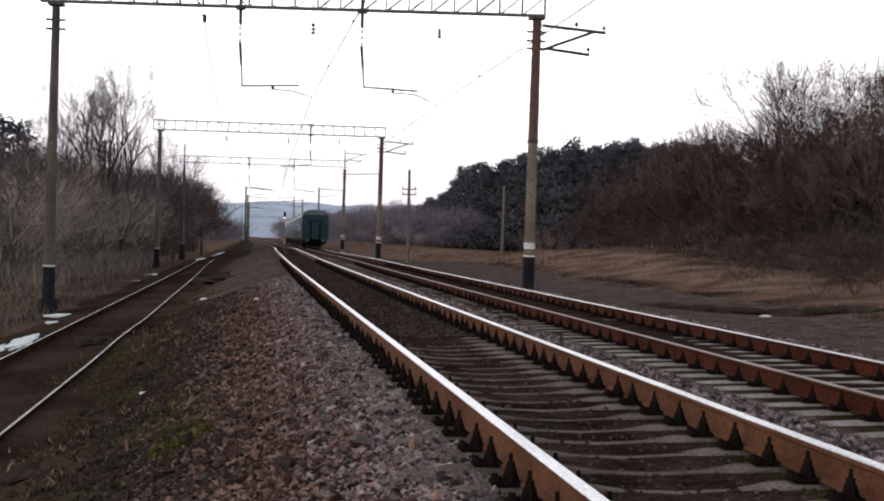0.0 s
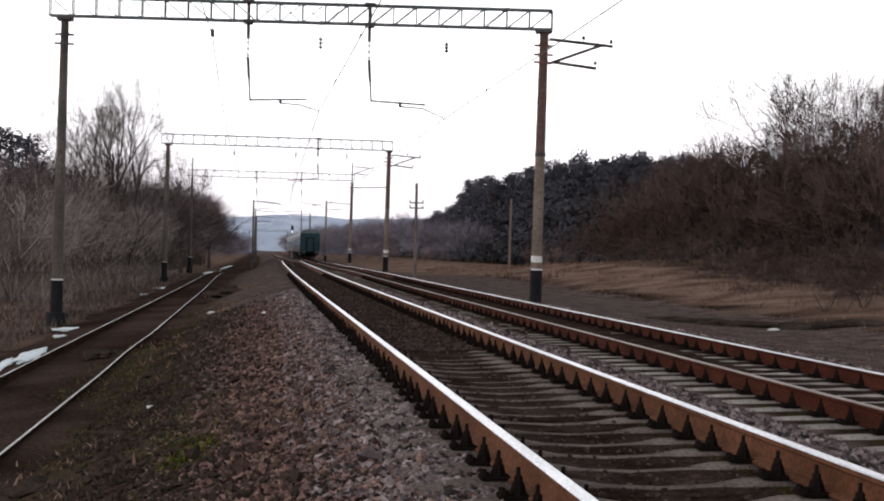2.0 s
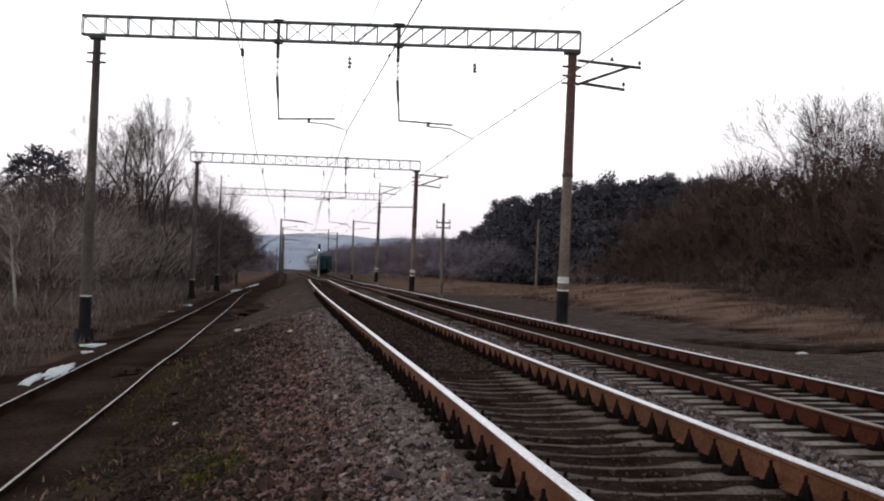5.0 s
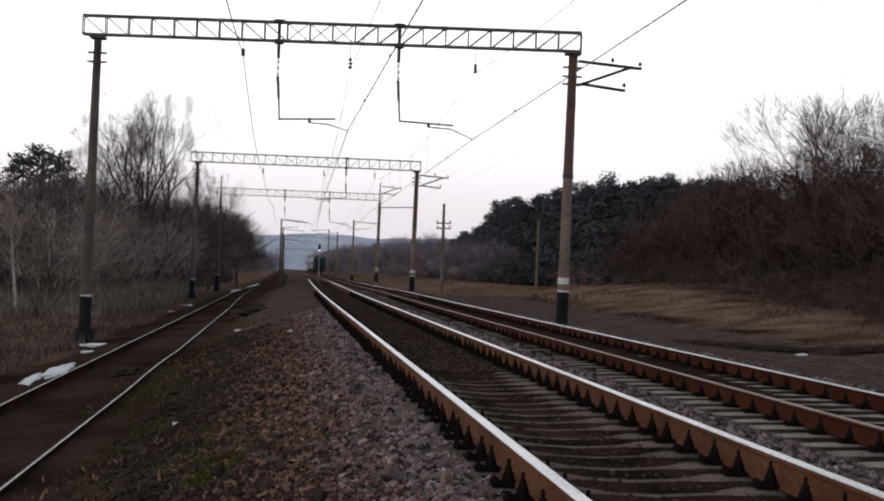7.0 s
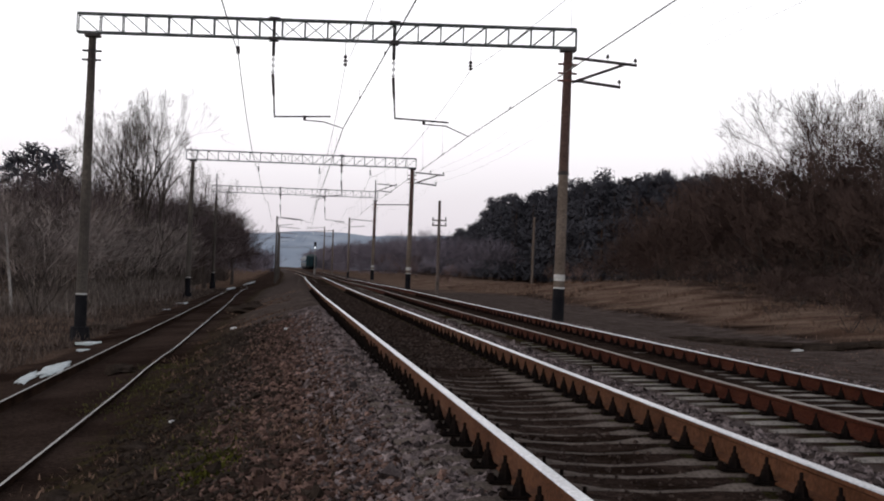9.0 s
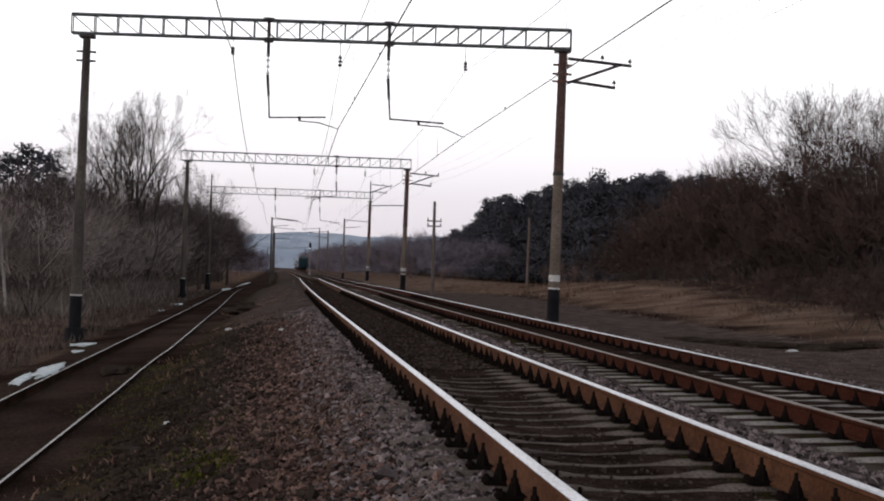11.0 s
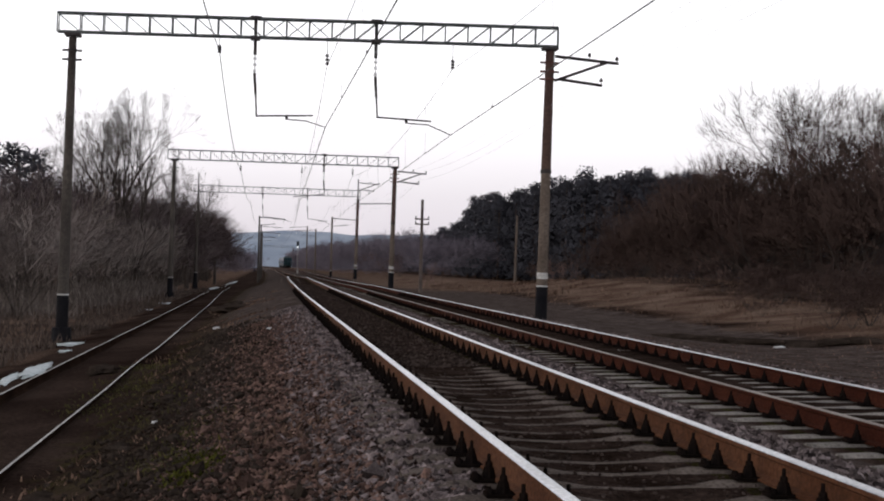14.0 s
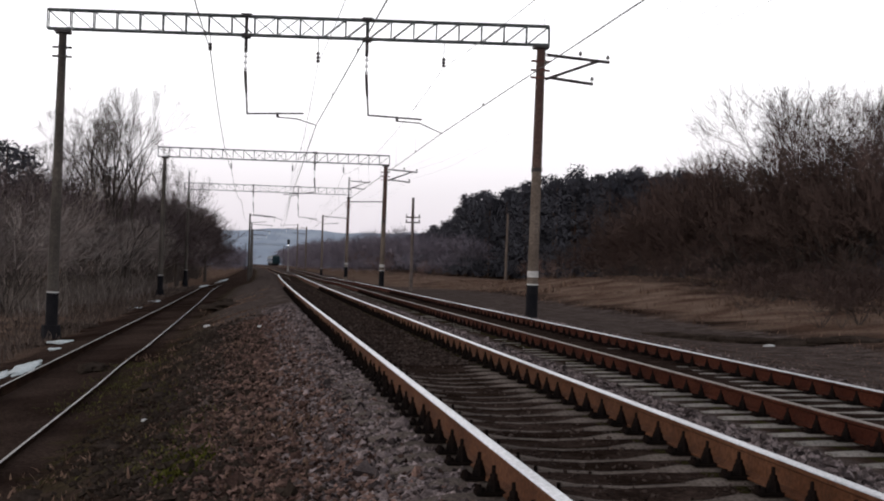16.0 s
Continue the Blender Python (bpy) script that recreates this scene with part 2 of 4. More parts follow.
def empty(name, x, y, z):
    ob = new(name)
    ob.matrix_basis = pose(x, y, z)
    return ob


def mesh_of(bm, name, *materials):
    me = bpy.data.meshes.new(name)
    bm.to_mesh(me)
    bm.free()
    for m in materials:
        me.materials.append(m)
    return me


def part(name, bm, material, parent=None, label="", local=False):
    """Links a bmesh, in world metres (or its parent's if local), as one mesh object under parent."""
    if parent and not local:
        bm.transform(base_of(parent).inverted())
    mats = material if isinstance(material, tuple) else (material,)
    ob = new(name, mesh_of(bm, name, *mats))
    ob.parent = parent
    if label:
        ob["label"] = label
    return ob


def tube(bm, p, q, r0, r1=None, seg=8, cap=True):
    p, q = Vector(p), Vector(q)
    r1 = r0 if r1 is None else r1
    d = q - p
    m = Matrix.Translation((p + q) / 2) @ d.to_track_quat("Z", "Y").to_matrix().to_4x4()
    bmesh.ops.create_cone(bm, cap_ends=cap, segments=seg, radius1=r0, radius2=r1, depth=d.length, matrix=m)


def box(bm, c, s, rz=0, bevel=0.0):
    m = pose(c[0], c[1], c[2], 0, 0, rz) @ Matrix.Diagonal((*s, 1))
    made = bmesh.ops.create_cube(bm, size=1, matrix=m)
    if bevel:
        edges = list({e for v in made["verts"] for e in v.link_edges})
        bmesh.ops.bevel(bm, geom=edges, offset=bevel, segments=2, affect="EDGES", profile=0.5)


def angle_bar(bm, p, q, w):
    """A steel angle between two points."""
    p, q = Vector(p), Vector(q)
    d = q - p
    rot = Matrix.Translation((p + q) / 2) @ d.to_track_quat("Z", "Y").to_matrix().to_4x4()
    for cx, cy, sx, sy in ((0, 0, w, w * 0.16), (-w * 0.42, w * 0.42, w * 0.16, w)):
        bmesh.ops.create_cube(bm, size=1, matrix=rot @ Matrix.Translation((cx, cy, 0)) @ Matrix.Diagonal((sx, sy, d.length, 1)))


def from_arrays(name, verts, faces, *materials):
    me = bpy.data.meshes.new(name)
    me.from_pydata(verts, [], faces)
    for m in materials:
        me.materials.append(m)
    return me


def prisms(segs, sides=3):
    """Tapered sticks (p, q, r0, r1) as open prisms."""
    p = np.array([s[0] for s in segs], float)
    q = np.array([s[1] for s in segs], float)
    r0 = np.array([s[2] for s in segs])[:, None]
    r1 = np.array([s[3] for s in segs])[:, None]
    d = q - p
    d /= np.linalg.norm(d, axis=1)[:, None] + 1e-9
    ref = np.where(np.abs(d[:, 2:3]) > 0.9, [[1.0, 0, 0]], [[0, 0, 1.0]])
    u = np.cross(d, ref)
    u /= np.linalg.norm(u, axis=1)[:, None]
    v = np.cross(d, u)
    rings = []
    for base, r in ((p, r0), (q, r1)):
        for i in range(sides):
            a = 2 * math.pi * i / sides
            rings.append(base + (u * math.cos(a) + v * math.sin(a)) * r)
    verts = np.stack(rings, 1).reshape(-1, 3)
    idx = np.arange(len(segs))[:, None] * 2 * sides
    faces = []
    for i in range(sides):
        j = (i + 1) % sides
        faces.append(idx + np.array([[i, j, sides + j, sides + i]]))
    return verts, np.concatenate(faces).tolist()


def ribbons(segs, seed):
    """Fine twigs as slim tapered slivers, each turned its own way."""
    g = np.random.default_rng(seed)
    p = np.array([s[0] for s in segs], float)
    q = np.array([s[1] for s in segs], float)
    r0 = np.array([s[2] for s in segs])[:, None]
    r1 = np.array([s[3] for s in segs])[:, None]
    d = q - p
    u = np.cross(d, g.normal(0, 1, d.shape))
    u /= np.linalg.norm(u, axis=1)[:, None] + 1e-9
    verts = np.stack([p - u * r0, p + u * r0, q + u * r1, q - u * r1], 1).reshape(-1, 3)
    return verts, (np.arange(len(segs))[:, None] * 4 + np.array([[0, 1, 2, 3]])).tolist()


def foliage(name, verts, faces, normals, material):
    """A crown of loose slivers shaded as one soft mass: each vertex has its own given normal, each sliver faces along it."""
    verts, normals = np.asarray(verts, float), np.asarray(normals, float)
    turned = []
    for size in (3, 4):
        f = np.array([c for c in faces if len(c) == size], int).reshape(-1, size)
        if len(f):
            ng = np.cross(verts[f[:, 1]] - verts[f[:, 0]], verts[f[:, 2]] - verts[f[:, 0]])
            back = (ng * normals[f[:, 0]]).sum(1) < 0
            f[back] = f[back, ::-1]
            turned += f.tolist()
    me = from_arrays(name, verts.tolist(), turned, material)
    me.polygons.foreach_set("use_smooth", np.ones(len(me.polygons), bool))
    me.normals_split_custom_set_from_vertices(normals.tolist())
    return me


def outward(verts, middle, top):
    """Normals of a rounded crown about its middle."""
    n = np.asarray(verts, float) - np.array([0, 0, middle])
    n[:, 2] = n[:, 2] / top + 0.15
    return n / (np.linalg.norm(n, axis=1)[:, None] + 1e-9)


# ---- the lie of the land ----
EAST, WEST, OLD = 2.22, 5.98, -3.568
Z_NEAR, Z_FAR, Z_OLD = 0.0, -0.186, -1.30
_ys = np.arange(-80.0, 4200.0, 2.0)
_os = np.interp(_ys, [-80, 45, 87, 135, 190, 320, 480, 620, 900, 1500, 4200], [0, 0, 0.3, 1.2, 1.75, 2.2, 2.5, 1.0, -14, -90, -900])
_k = np.exp(-np.linspace(-2.5, 2.5, 31) ** 2)
_os = np.convolve(np.pad(_os, 15, mode="edge"), _k / _k.sum(), mode="valid")


def off(y):
    """How far the line has drifted sideways at y."""
    return np.interp(y, _ys, _os)


def sink(y):
    """How far the outer track and its bed lie lower in the distance."""
    return np.interp(y, [70, 140, 320, 480, 4000], [0, -0.34, -0.34, -0.5, -0.5])


def dip_away(y):
    """How far the near track and its bank fall away in the distance."""
    return np.interp(y, [100, 160, 320, 500, 4000], [0, -0.62, -1.2, -1.5, -1.5])


def bed_sink(x0, y):
    return float(sink(y) if x0 > 4 else dip_away(y) if x0 > -8 else 0)


PX = [-3000, -200, -60, -30, -14, -7.5, -6, -5.2, -4.9, -4.4, -2.7, -2.2, -1.3, -0.3, 0.6, 1.0, 1.3, 1.5, 1.75, 2.22, 2.7, 2.95, 3.15, 3.5, 4.1, 4.6, 5.2, 6.8, 7.4, 8.0, 9.5, 12, 14, 17, 20, 25, 32, 60, 90, 200, 3000]
PZ = [6, 3, 0.6, -1.2, -1.6, -1.75, -1.65, -1.5, -1.47, -1.475, -1.375, -1.33, -0.95, -0.58, -0.33, -0.23, -0.215, -0.213, -0.217, -0.241, -0.217, -0.213, -0.22, -0.24, -0.36, -0.40, -0.392, -0.392, -0.40, -0.50, -0.6, -0.78, -0.74, -0.45, -0.1, 0.0, -0.3, -0.8, 0.2, 3, 6]


def lumps(x, y):
    return (np.sin(x * 1.7 + 0.8 * np.sin(y * 0.9)) * np.sin(y * 1.3 + 1.1 * np.sin(x * 0.7)) * 0.5
            + np.sin(x * 4.1 + y * 2.3) * np.sin(y * 3.7 - x * 1.9) * 0.25)


def across(x, y):
    """Distance across the line: the main bed drifts with it, the old siding and the land beyond run straight."""
    return x - off(y) * np.interp(x, [-3.4, -0.6], [0, 1])


def ground_z(x, y):
    """Height of the ground, without its small lumps on the made track beds."""
    x, y = np.asarray(x, float), np.asarray(y, float)
    u = across(x, y)
    z = np.interp(u, PX, PZ)
    rough = np.interp(u, [-60, -8, -5.5, -2.4, -1.5, 0.3, 1.0, 8.5, 11, 40], [0.16, 0.12, 0.02, 0.02, 0.07, 0.03, 0.0, 0.0, 0.02, 0.03])
    far = np.interp(y, [150, 400], [1, 0.3])
    z = z + sink(y) * np.interp(u, [3.4, 4.6, 12, 20], [0, 1, 1, 0])
    z = z + dip_away(y) * np.interp(u, [-60, -20, 3.0, 4.2], [0, 1, 1, 0])
    # two grassy humps on the bank, and lower land beyond them
    z = z + 0.42 * np.exp(-((u - 20.5) / 5.0) ** 2 - ((y - 72) / 17.0) ** 2) + 0.72 * np.exp(-((u - 28) / 6.5) ** 2 - ((y - 70) / 15.0) ** 2)
    z = z + np.interp(y, [85, 135, 400], [0, -0.5, -0.9]) * np.interp(u, [12, 18, 60, 120], [0, 1, 1, 0])
    coarse = np.interp(u, [9, 11], [0, 1])
    return z + (lumps(x * 0.8, y * 0.8) * (1 - coarse) + 1.6 * lumps(x * 0.3, y * 0.22) * coarse) * rough * far


def gz(x, y):
    return float(ground_z(x, y))

# ---- ground ----


def build_ground():
    def grow(a, b, step, factor):
        out = [a]
        while out[-1] < b:
            out.append(out[-1] + step)
            step *= factor
        return out
    xs = np.array([-v for v in grow(8, 3000, 0.5, 1.12)][::-1] + list(np.arange(-7.8, 14.0, 0.2)) + grow(14, 3000, 0.5, 1.12))
    ys = np.array([-2500, -900, -300, -120, -60, -30, -15, -6, 0] + list(np.arange(2, 40, 0.3)) + grow(40, 4100, 0.4, 1.035))
    X, Y = np.meshgrid(xs, ys)
    X = X + np.where(np.abs(X) < 60, 1, 0) * off(Y)
    Z = ground_z(X, Y)
    nx, ny = len(xs), len(ys)
    verts = np.stack([X, Y, Z], -1).reshape(-1, 3)
    i = np.arange(nx * ny).reshape(ny, nx)
    faces = np.stack([i[:-1, :-1], i[:-1, 1:], i[1:, 1:], i[1:, :-1]], -1).reshape(-1, 4).tolist()
    me = from_arrays("ground", verts.tolist(), faces, ground_material())
    me.polygons.foreach_set("use_smooth", np.ones(len(me.polygons), bool))
    u = across(X, Y).ravel()
    gravel = np.interp(u, [-2.4, -1.4, 0.2, 0.7, 8.5, 9.5, 10.5, 14, 15.5], [0, 0.28, 0.7, 1, 1, 0.85, 1, 1, 0])
    # paler gravel zone farther along the bank, imitating haze that lightens it
    gravel = gravel + np.interp(Y.ravel(), [22, 55], [0, 0.5]) * np.interp(u, [-2.3, -1.4, 0.6, 1.0], [0, 1, 1, 0])
    gravel = np.where(((u > 1.5) & (u < 2.95)) | ((u > 4.65) & (u < 7.3)), 0.0, gravel)
    grass = np.interp(u, [-60, -9, -6, -5.3, 13.5, 17, 60], [0.5, 0.6, 0.35, 0, 0, 0.75, 0.9]) * np.interp(u, [19, 25], [1, 0.12]) + np.interp(Y.ravel(), [75, 115], [0, 0.6]) * np.interp(u, [9.5, 12, 40, 60], [0, 1, 1, 0])
    moss = np.interp(u, [-2.8, -2.3, -1.2, -0.6, 0.0], [0, 0.42, 0.42, 0.1, 0])
    moss = np.where(((u > 1.5) & (u < 2.95)) | ((u > 4.9) & (u < 7.1)), 1.6, moss)
    col = np.stack([gravel, grass, moss, np.ones_like(u)], -1)
    layer = me.color_attributes.new("zone", "FLOAT_COLOR", "POINT")
    layer.data.foreach_set("color", col.ravel())
    tagged(new("ground", me), "bare brown earth, gravel and dry grass beside the tracks", "ground", kind="structure")


build_ground()


def build_hills():
    """A far wooded ridge; its blue colour and glow imitate the evening haze."""
    m = bpy.data.materials.new("haze_glow_hills")
    m.use_nodes = True
    n, l = m.node_tree.nodes, m.node_tree.links
    b = n["Principled BSDF"]
    tc = n.new("ShaderNodeTexCoord")
    nt = n.new("ShaderNodeTexNoise")
    nt.inputs["Scale"].default_value, nt.inputs["Detail"].default_value = 0.02, 6
    mp = n.new("ShaderNodeMapping")
    mp.inputs["Scale"].default_value = (1, 0.15, 4)
    l.new(tc.outputs["Object"], mp.inputs["Vector"])
    l.new(mp.outputs[0], nt.inputs["Vector"])
    # haze is painted: blue-grey base colour, the same colour also emitted
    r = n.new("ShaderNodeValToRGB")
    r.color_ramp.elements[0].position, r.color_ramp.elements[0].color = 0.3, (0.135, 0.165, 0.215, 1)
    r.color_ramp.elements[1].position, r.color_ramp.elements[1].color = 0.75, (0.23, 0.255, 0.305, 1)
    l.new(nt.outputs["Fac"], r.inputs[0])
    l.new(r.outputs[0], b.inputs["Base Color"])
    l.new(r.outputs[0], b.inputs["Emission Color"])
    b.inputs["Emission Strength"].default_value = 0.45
    b.inputs["Roughness"].default_value = 1
    # the low ridge at 800 is added to veil the ground like haze
    for dist, hmul, seed in ((2500, 1.0, 0.0), (800, 0.15, 2.0)):
        bm = bmesh.new()
        rows = []
        for i in range(141):
            x = -1600 + i * 25
            h = np.interp(x, [-1600, -200, -120, -40, 120, 300, 700, 1900], [46, 62, 72, 76, 78, 77, 70, 56]) * hmul
            h += (3 * math.sin(x * 0.021 + seed) + 2 * math.sin(x * 0.057 + seed) + 1.2 * math.sin(x * 0.19 + seed)) * (1 if hmul == 1 else 0.35)
            rows.append([bm.verts.new((x, dist + 20 * math.sin(x * 0.013), -2)), bm.verts.new((x, dist + (150 if hmul == 1 else 15), h * 0.55)),
                         bm.verts.new((x, dist + (300 if hmul == 1 else 40), h)), bm.verts.new((x, dist + 700, -2))])
        for a, c in zip(rows, rows[1:]):
            for j in range(3):
                bm.faces.new((a[j], c[j], c[j + 1], a[j + 1]))
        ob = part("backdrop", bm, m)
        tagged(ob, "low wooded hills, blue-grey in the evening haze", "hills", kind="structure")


build_hills()

# ---- tracks ----
RAIL = [(-0.075, -0.18), (0.075, -0.18), (0.075, -0.168), (0.012, -0.148), (0.009, -0.05), (0.036, -0.036), (0.0375, -0.010), (0.030, -0.002),
        (-0.030, -0.002), (-0.0375, -0.010), (-0.036, -0.036), (-0.009, -0.05), (-0.012, -0.148), (-0.075, -0.168)]


def rail_bm(x0, z0, ends, wobble=None, height=1.0, polished=True, width=1.0, far_haze=False):
    ys = list(np.arange(ends[0], 60, 1.0)) + list(np.arange(60, 300, 4.0)) + list(np.arange(300, ends[1], 15.0))
    ys = [y for y in ys if y < ends[1]]
    bm = bmesh.new()
    rings = []
    for y in ys:
        x = x0 + float(off(y)) + (wobble(y) if wobble else 0)
        rings.append([bm.verts.new((x + a * width, y, z0 + b * height + bed_sink(x0, y))) for a, b in RAIL])
    k = len(RAIL)
    for a, c in zip(rings, rings[1:]):
        for i in range(k):
            f = bm.faces.new((a[i], a[(i + 1) % k], c[(i + 1) % k], c[i]))
            # past y 125 polished heads get dull metal, imitating haze over their shine
            f.material_index = (2 if far_haze and a[0].co.y > 125 else 1) if i in ((6, 7, 8) if polished else (7,)) else 0
    bm.faces.new(rings[0])
    bm.faces.new(rings[-1][::-1])
    bmesh.ops.recalc_face_normals(bm, faces=bm.faces)
    return bm


def sleeper_mesh(name, material, dip):
    """A concrete sleeper, broad at the rail seats and dipped in the middle; its top at the seats is z 0."""
    bm = bmesh.new()
    rings = []
    for x, top, w in ((-1.35, -0.04, 0.105), (-1.1, 0.0, 0.105), (-0.5, -0.005, 0.1), (-0.3, -0.035, 0.08), (0.0, -0.047, 0.075),
                      (0.3, -0.035, 0.08), (0.5, -0.005, 0.1), (1.1, 0.0, 0.105), (1.35, -0.04, 0.105)):
        top *= dip
        rings.append([bm.verts.new(v) for v in ((x, -w - 0.02, -0.2), (x, -w, top - 0.03), (x, -w + 0.045, top), (x, w - 0.045, top), (x, w, top - 0.03), (x, w + 0.02, -0.2))])
    for a, c in zip(rings, rings[1:]):
        for i in range(5):
            bm.faces.new((a[i], a[i + 1], c[i + 1], c[i]))
    bm.faces.new(rings[0])
    bm.faces.new(rings[-1])
    bmesh.ops.recalc_face_normals(bm, faces=bm.faces)
    return mesh_of(bm, name, material)


def fastening_mesh():
    """A base plate corner with its clamp, bolt and nut, standing against the rail."""
    bm = bmesh.new()
    box(bm, (0.05, 0, 0.01), (0.16, 0.13, 0.02))
    tube(bm, (0.03, 0, 0.02), (0.03, 0, 0.08), 0.046, 0.03, 6)
    tube(bm, (0.03, 0, 0.075), (0.03, 0, 0.11), 0.024, 0.022, 6)
    tube(bm, (0.03, 0, 0.11), (0.03, 0, 0.155), 0.013, 0.011, 5)
    tube(bm, (0.105, 0.04, 0.015), (0.105, 0.04, 0.045), 0.022, 0.018, 6)
    tube(bm, (0.105, -0.04, 0.015), (0.105, -0.04, 0.045), 0.022, 0.018, 6)
    return mesh_of(bm, "fastening", M_CLIP)


FASTENING = fastening_mesh()


def track(label, x0, z0, material, rails, first, pitch, count, fast, sunk, buried, last, dip):
    root = empty("railway_track", x0, 5.0, z0 - 0.18)
    tagged(root, label, "railway track", group="railway tracks")
    part("rail", rail_bm(x0 - 0.7975, z0, (-30, last), far_haze=True), (*rails[0], M_WORN_HAZED), root, "rusty rail with a bright worn running head")
    part("rail", rail_bm(x0 + 0.7975, z0, (-30, last), far_haze=True), (*rails[1], M_WORN_HAZED), root, "rusty rail with a bright worn running head")
    me = sleeper_mesh("sleeper", material, dip)
    rng = random.Random(int(x0 * 10))
    for i in range(count):
        y = first + pitch * i
        deep = sunk * rng.random() + buried * float(np.interp(y, [13, 19], [0, 1]))
        s = new("sleeper", me)
        s.parent = root
        s.matrix_basis = root.matrix_basis.inverted() @ pose(x0 + float(off(y)) + rng.uniform(-0.015, 0.015), y + rng.uniform(-0.02, 0.02), z0 - 0.186 - deep + bed_sink(x0, y), 0, rng.uniform(-0.3, 0.3), rng.uniform(-0.6, 0.6))
        if i < fast:
            for rail in (-0.7975, 0.7975):
                for side in (-1, 1):
                    c = new("fastening", FASTENING)
                    c.parent = s
                    c.matrix_basis = pose(rail + side * 0.085, 0, 0.002 + deep, 0, 0, 0 if side > 0 else 180)
    bm = bmesh.new()
    for i in range(count, count + 260):
        y = first + pitch * i
        box(bm, (x0 + float(off(y)), y, z0 - 0.272 - buried + bed_sink(x0, y)), (2.7, 0.25, 0.16))
    rest = part("sleeper_rest", bm, material, root)
    rest["kind"] = "stuff"
    return root


track("main track of rusty rails on concrete sleepers in dirty ballast", EAST, Z_NEAR, M_SLEEPER, ((M_RUST, M_STEEL), (M_RUST, M_STEEL)), -7.26, 0.466, 194, 134, 0.006, 0.045, 780, 1.0)
track("second track of rusty rails on pale concrete sleepers", WEST, Z_FAR, M_SLEEPER2, ((M_RUSTDARK, M_WORN_HAZED), (M_RUSTDARK, M_STEEL)), -6.49, 0.55, 170, 120, 0.005, 0.02, 780, 0.3)


def old_track():
    root = empty("disused_track", OLD, 6.0, Z_OLD - 0.12)
    tagged(root, "old narrow-headed siding track half buried in brown earth", "railway track", group="railway tracks")
    bend = lambda y: float(np.interp(y, [0, 22, 26, 29, 32, 38, 50, 66, 84, 130], [0, -0.01, -0.055, -0.055, -0.01, -0.04, -0.1, -0.17, -0.4, -0.75]) - off(y))
    part("rail", rail_bm(OLD + 0.7975, Z_OLD, (-30, 126), bend, 1.0, False, 0.55), (M_OLDRUST, M_OLDHEAD), root, "bent old rail with a dull worn head")
    part("rail", rail_bm(OLD - 0.7975, Z_OLD, (-30, 190), lambda y: -0.03 * math.sin(y * 0.08) - float(off(y)), 1.0, False, 0.6), (M_OLDRUST, M_OLDHEAD), root, "old rail with a dull worn head")


old_track()

# ---- masts, portals and wires ----


def mast(name, label, x, y, z0, top, r0=0.185, r1=0.13, shaft=M_POLE, band=True, lean=(0, 0), ring=True, parent=None, black=1.15):
    """A tapered concrete mast with a black foot and a white ring."""
    root = parent or tagged(empty(name, x, y, z0), label, "mast", group="line masts")
    h = top - z0

    def at(z):
        f = (z - z0) / h
        return (x + lean[0] * f, y + lean[1] * f, z), r0 + (r1 - r0) * f
    bm = bmesh.new()
    (p, a), (q, b) = at(z0 - 0.4), at(top)
    tube(bm, p, q, a, b, 14)
    part("mast_shaft", bm, shaft, root)
    if band:
        zb = z0 + black
        bm = bmesh.new()
        (p, a), (q, b) = at(z0 - 0.05), at(zb)
        tube(bm, p, q, a + 0.014, b + 0.012, 14)
        part("painted_foot", bm, M_BLACK, root, "black painted foot")
        bm = bmesh.new()
        (p, a), (q, b) = at(zb), at(zb + 0.05)
        tube(bm, p, q, a + 0.012, b + 0.012, 14)
        part("white_line", bm, M_WHITE, root)
        if ring:
            bm = bmesh.new()
            (p, a), (q, b) = at(zb + 0.26), at(zb + 0.47)
            tube(bm, p, q, a + 0.008, b + 0.008, 14)
            part("white_plate", bm, M_WHITE, root, "white painted number band")
    return root, at


def collars(root, at, zs, material):
    for z in zs:
        p, r = at(z)
        bm = bmesh.new()
        tube(bm, p, (p[0], p[1], p[2] + 0.06), r + 0.03, r + 0.03, 12)
        box(bm, (p[0] - r - 0.1, p[1], p[2] + 0.03), (0.16, 0.08, 0.06))
        box(bm, (p[0] + r + 0.1, p[1], p[2] + 0.03), (0.16, 0.08, 0.06))
        part("collar", bm, material, root)


def insulator(root, p, q, discs, r, name="insulator"):
    """A string of porcelain discs between two points."""
    p, q = Vector(p), Vector(q)
    bm = bmesh.new()
    tube(bm, p, q, r * 0.3, seg=6)
    for i in range(discs):
        a = p.lerp(q, (i + 0.25) / discs)
        b = p.lerp(q, (i + 0.7) / discs)
        tube(bm, a, b, r * 0.45, r, 10)
    return part(name, bm, M_PORCELAIN, root, "white porcelain insulator")


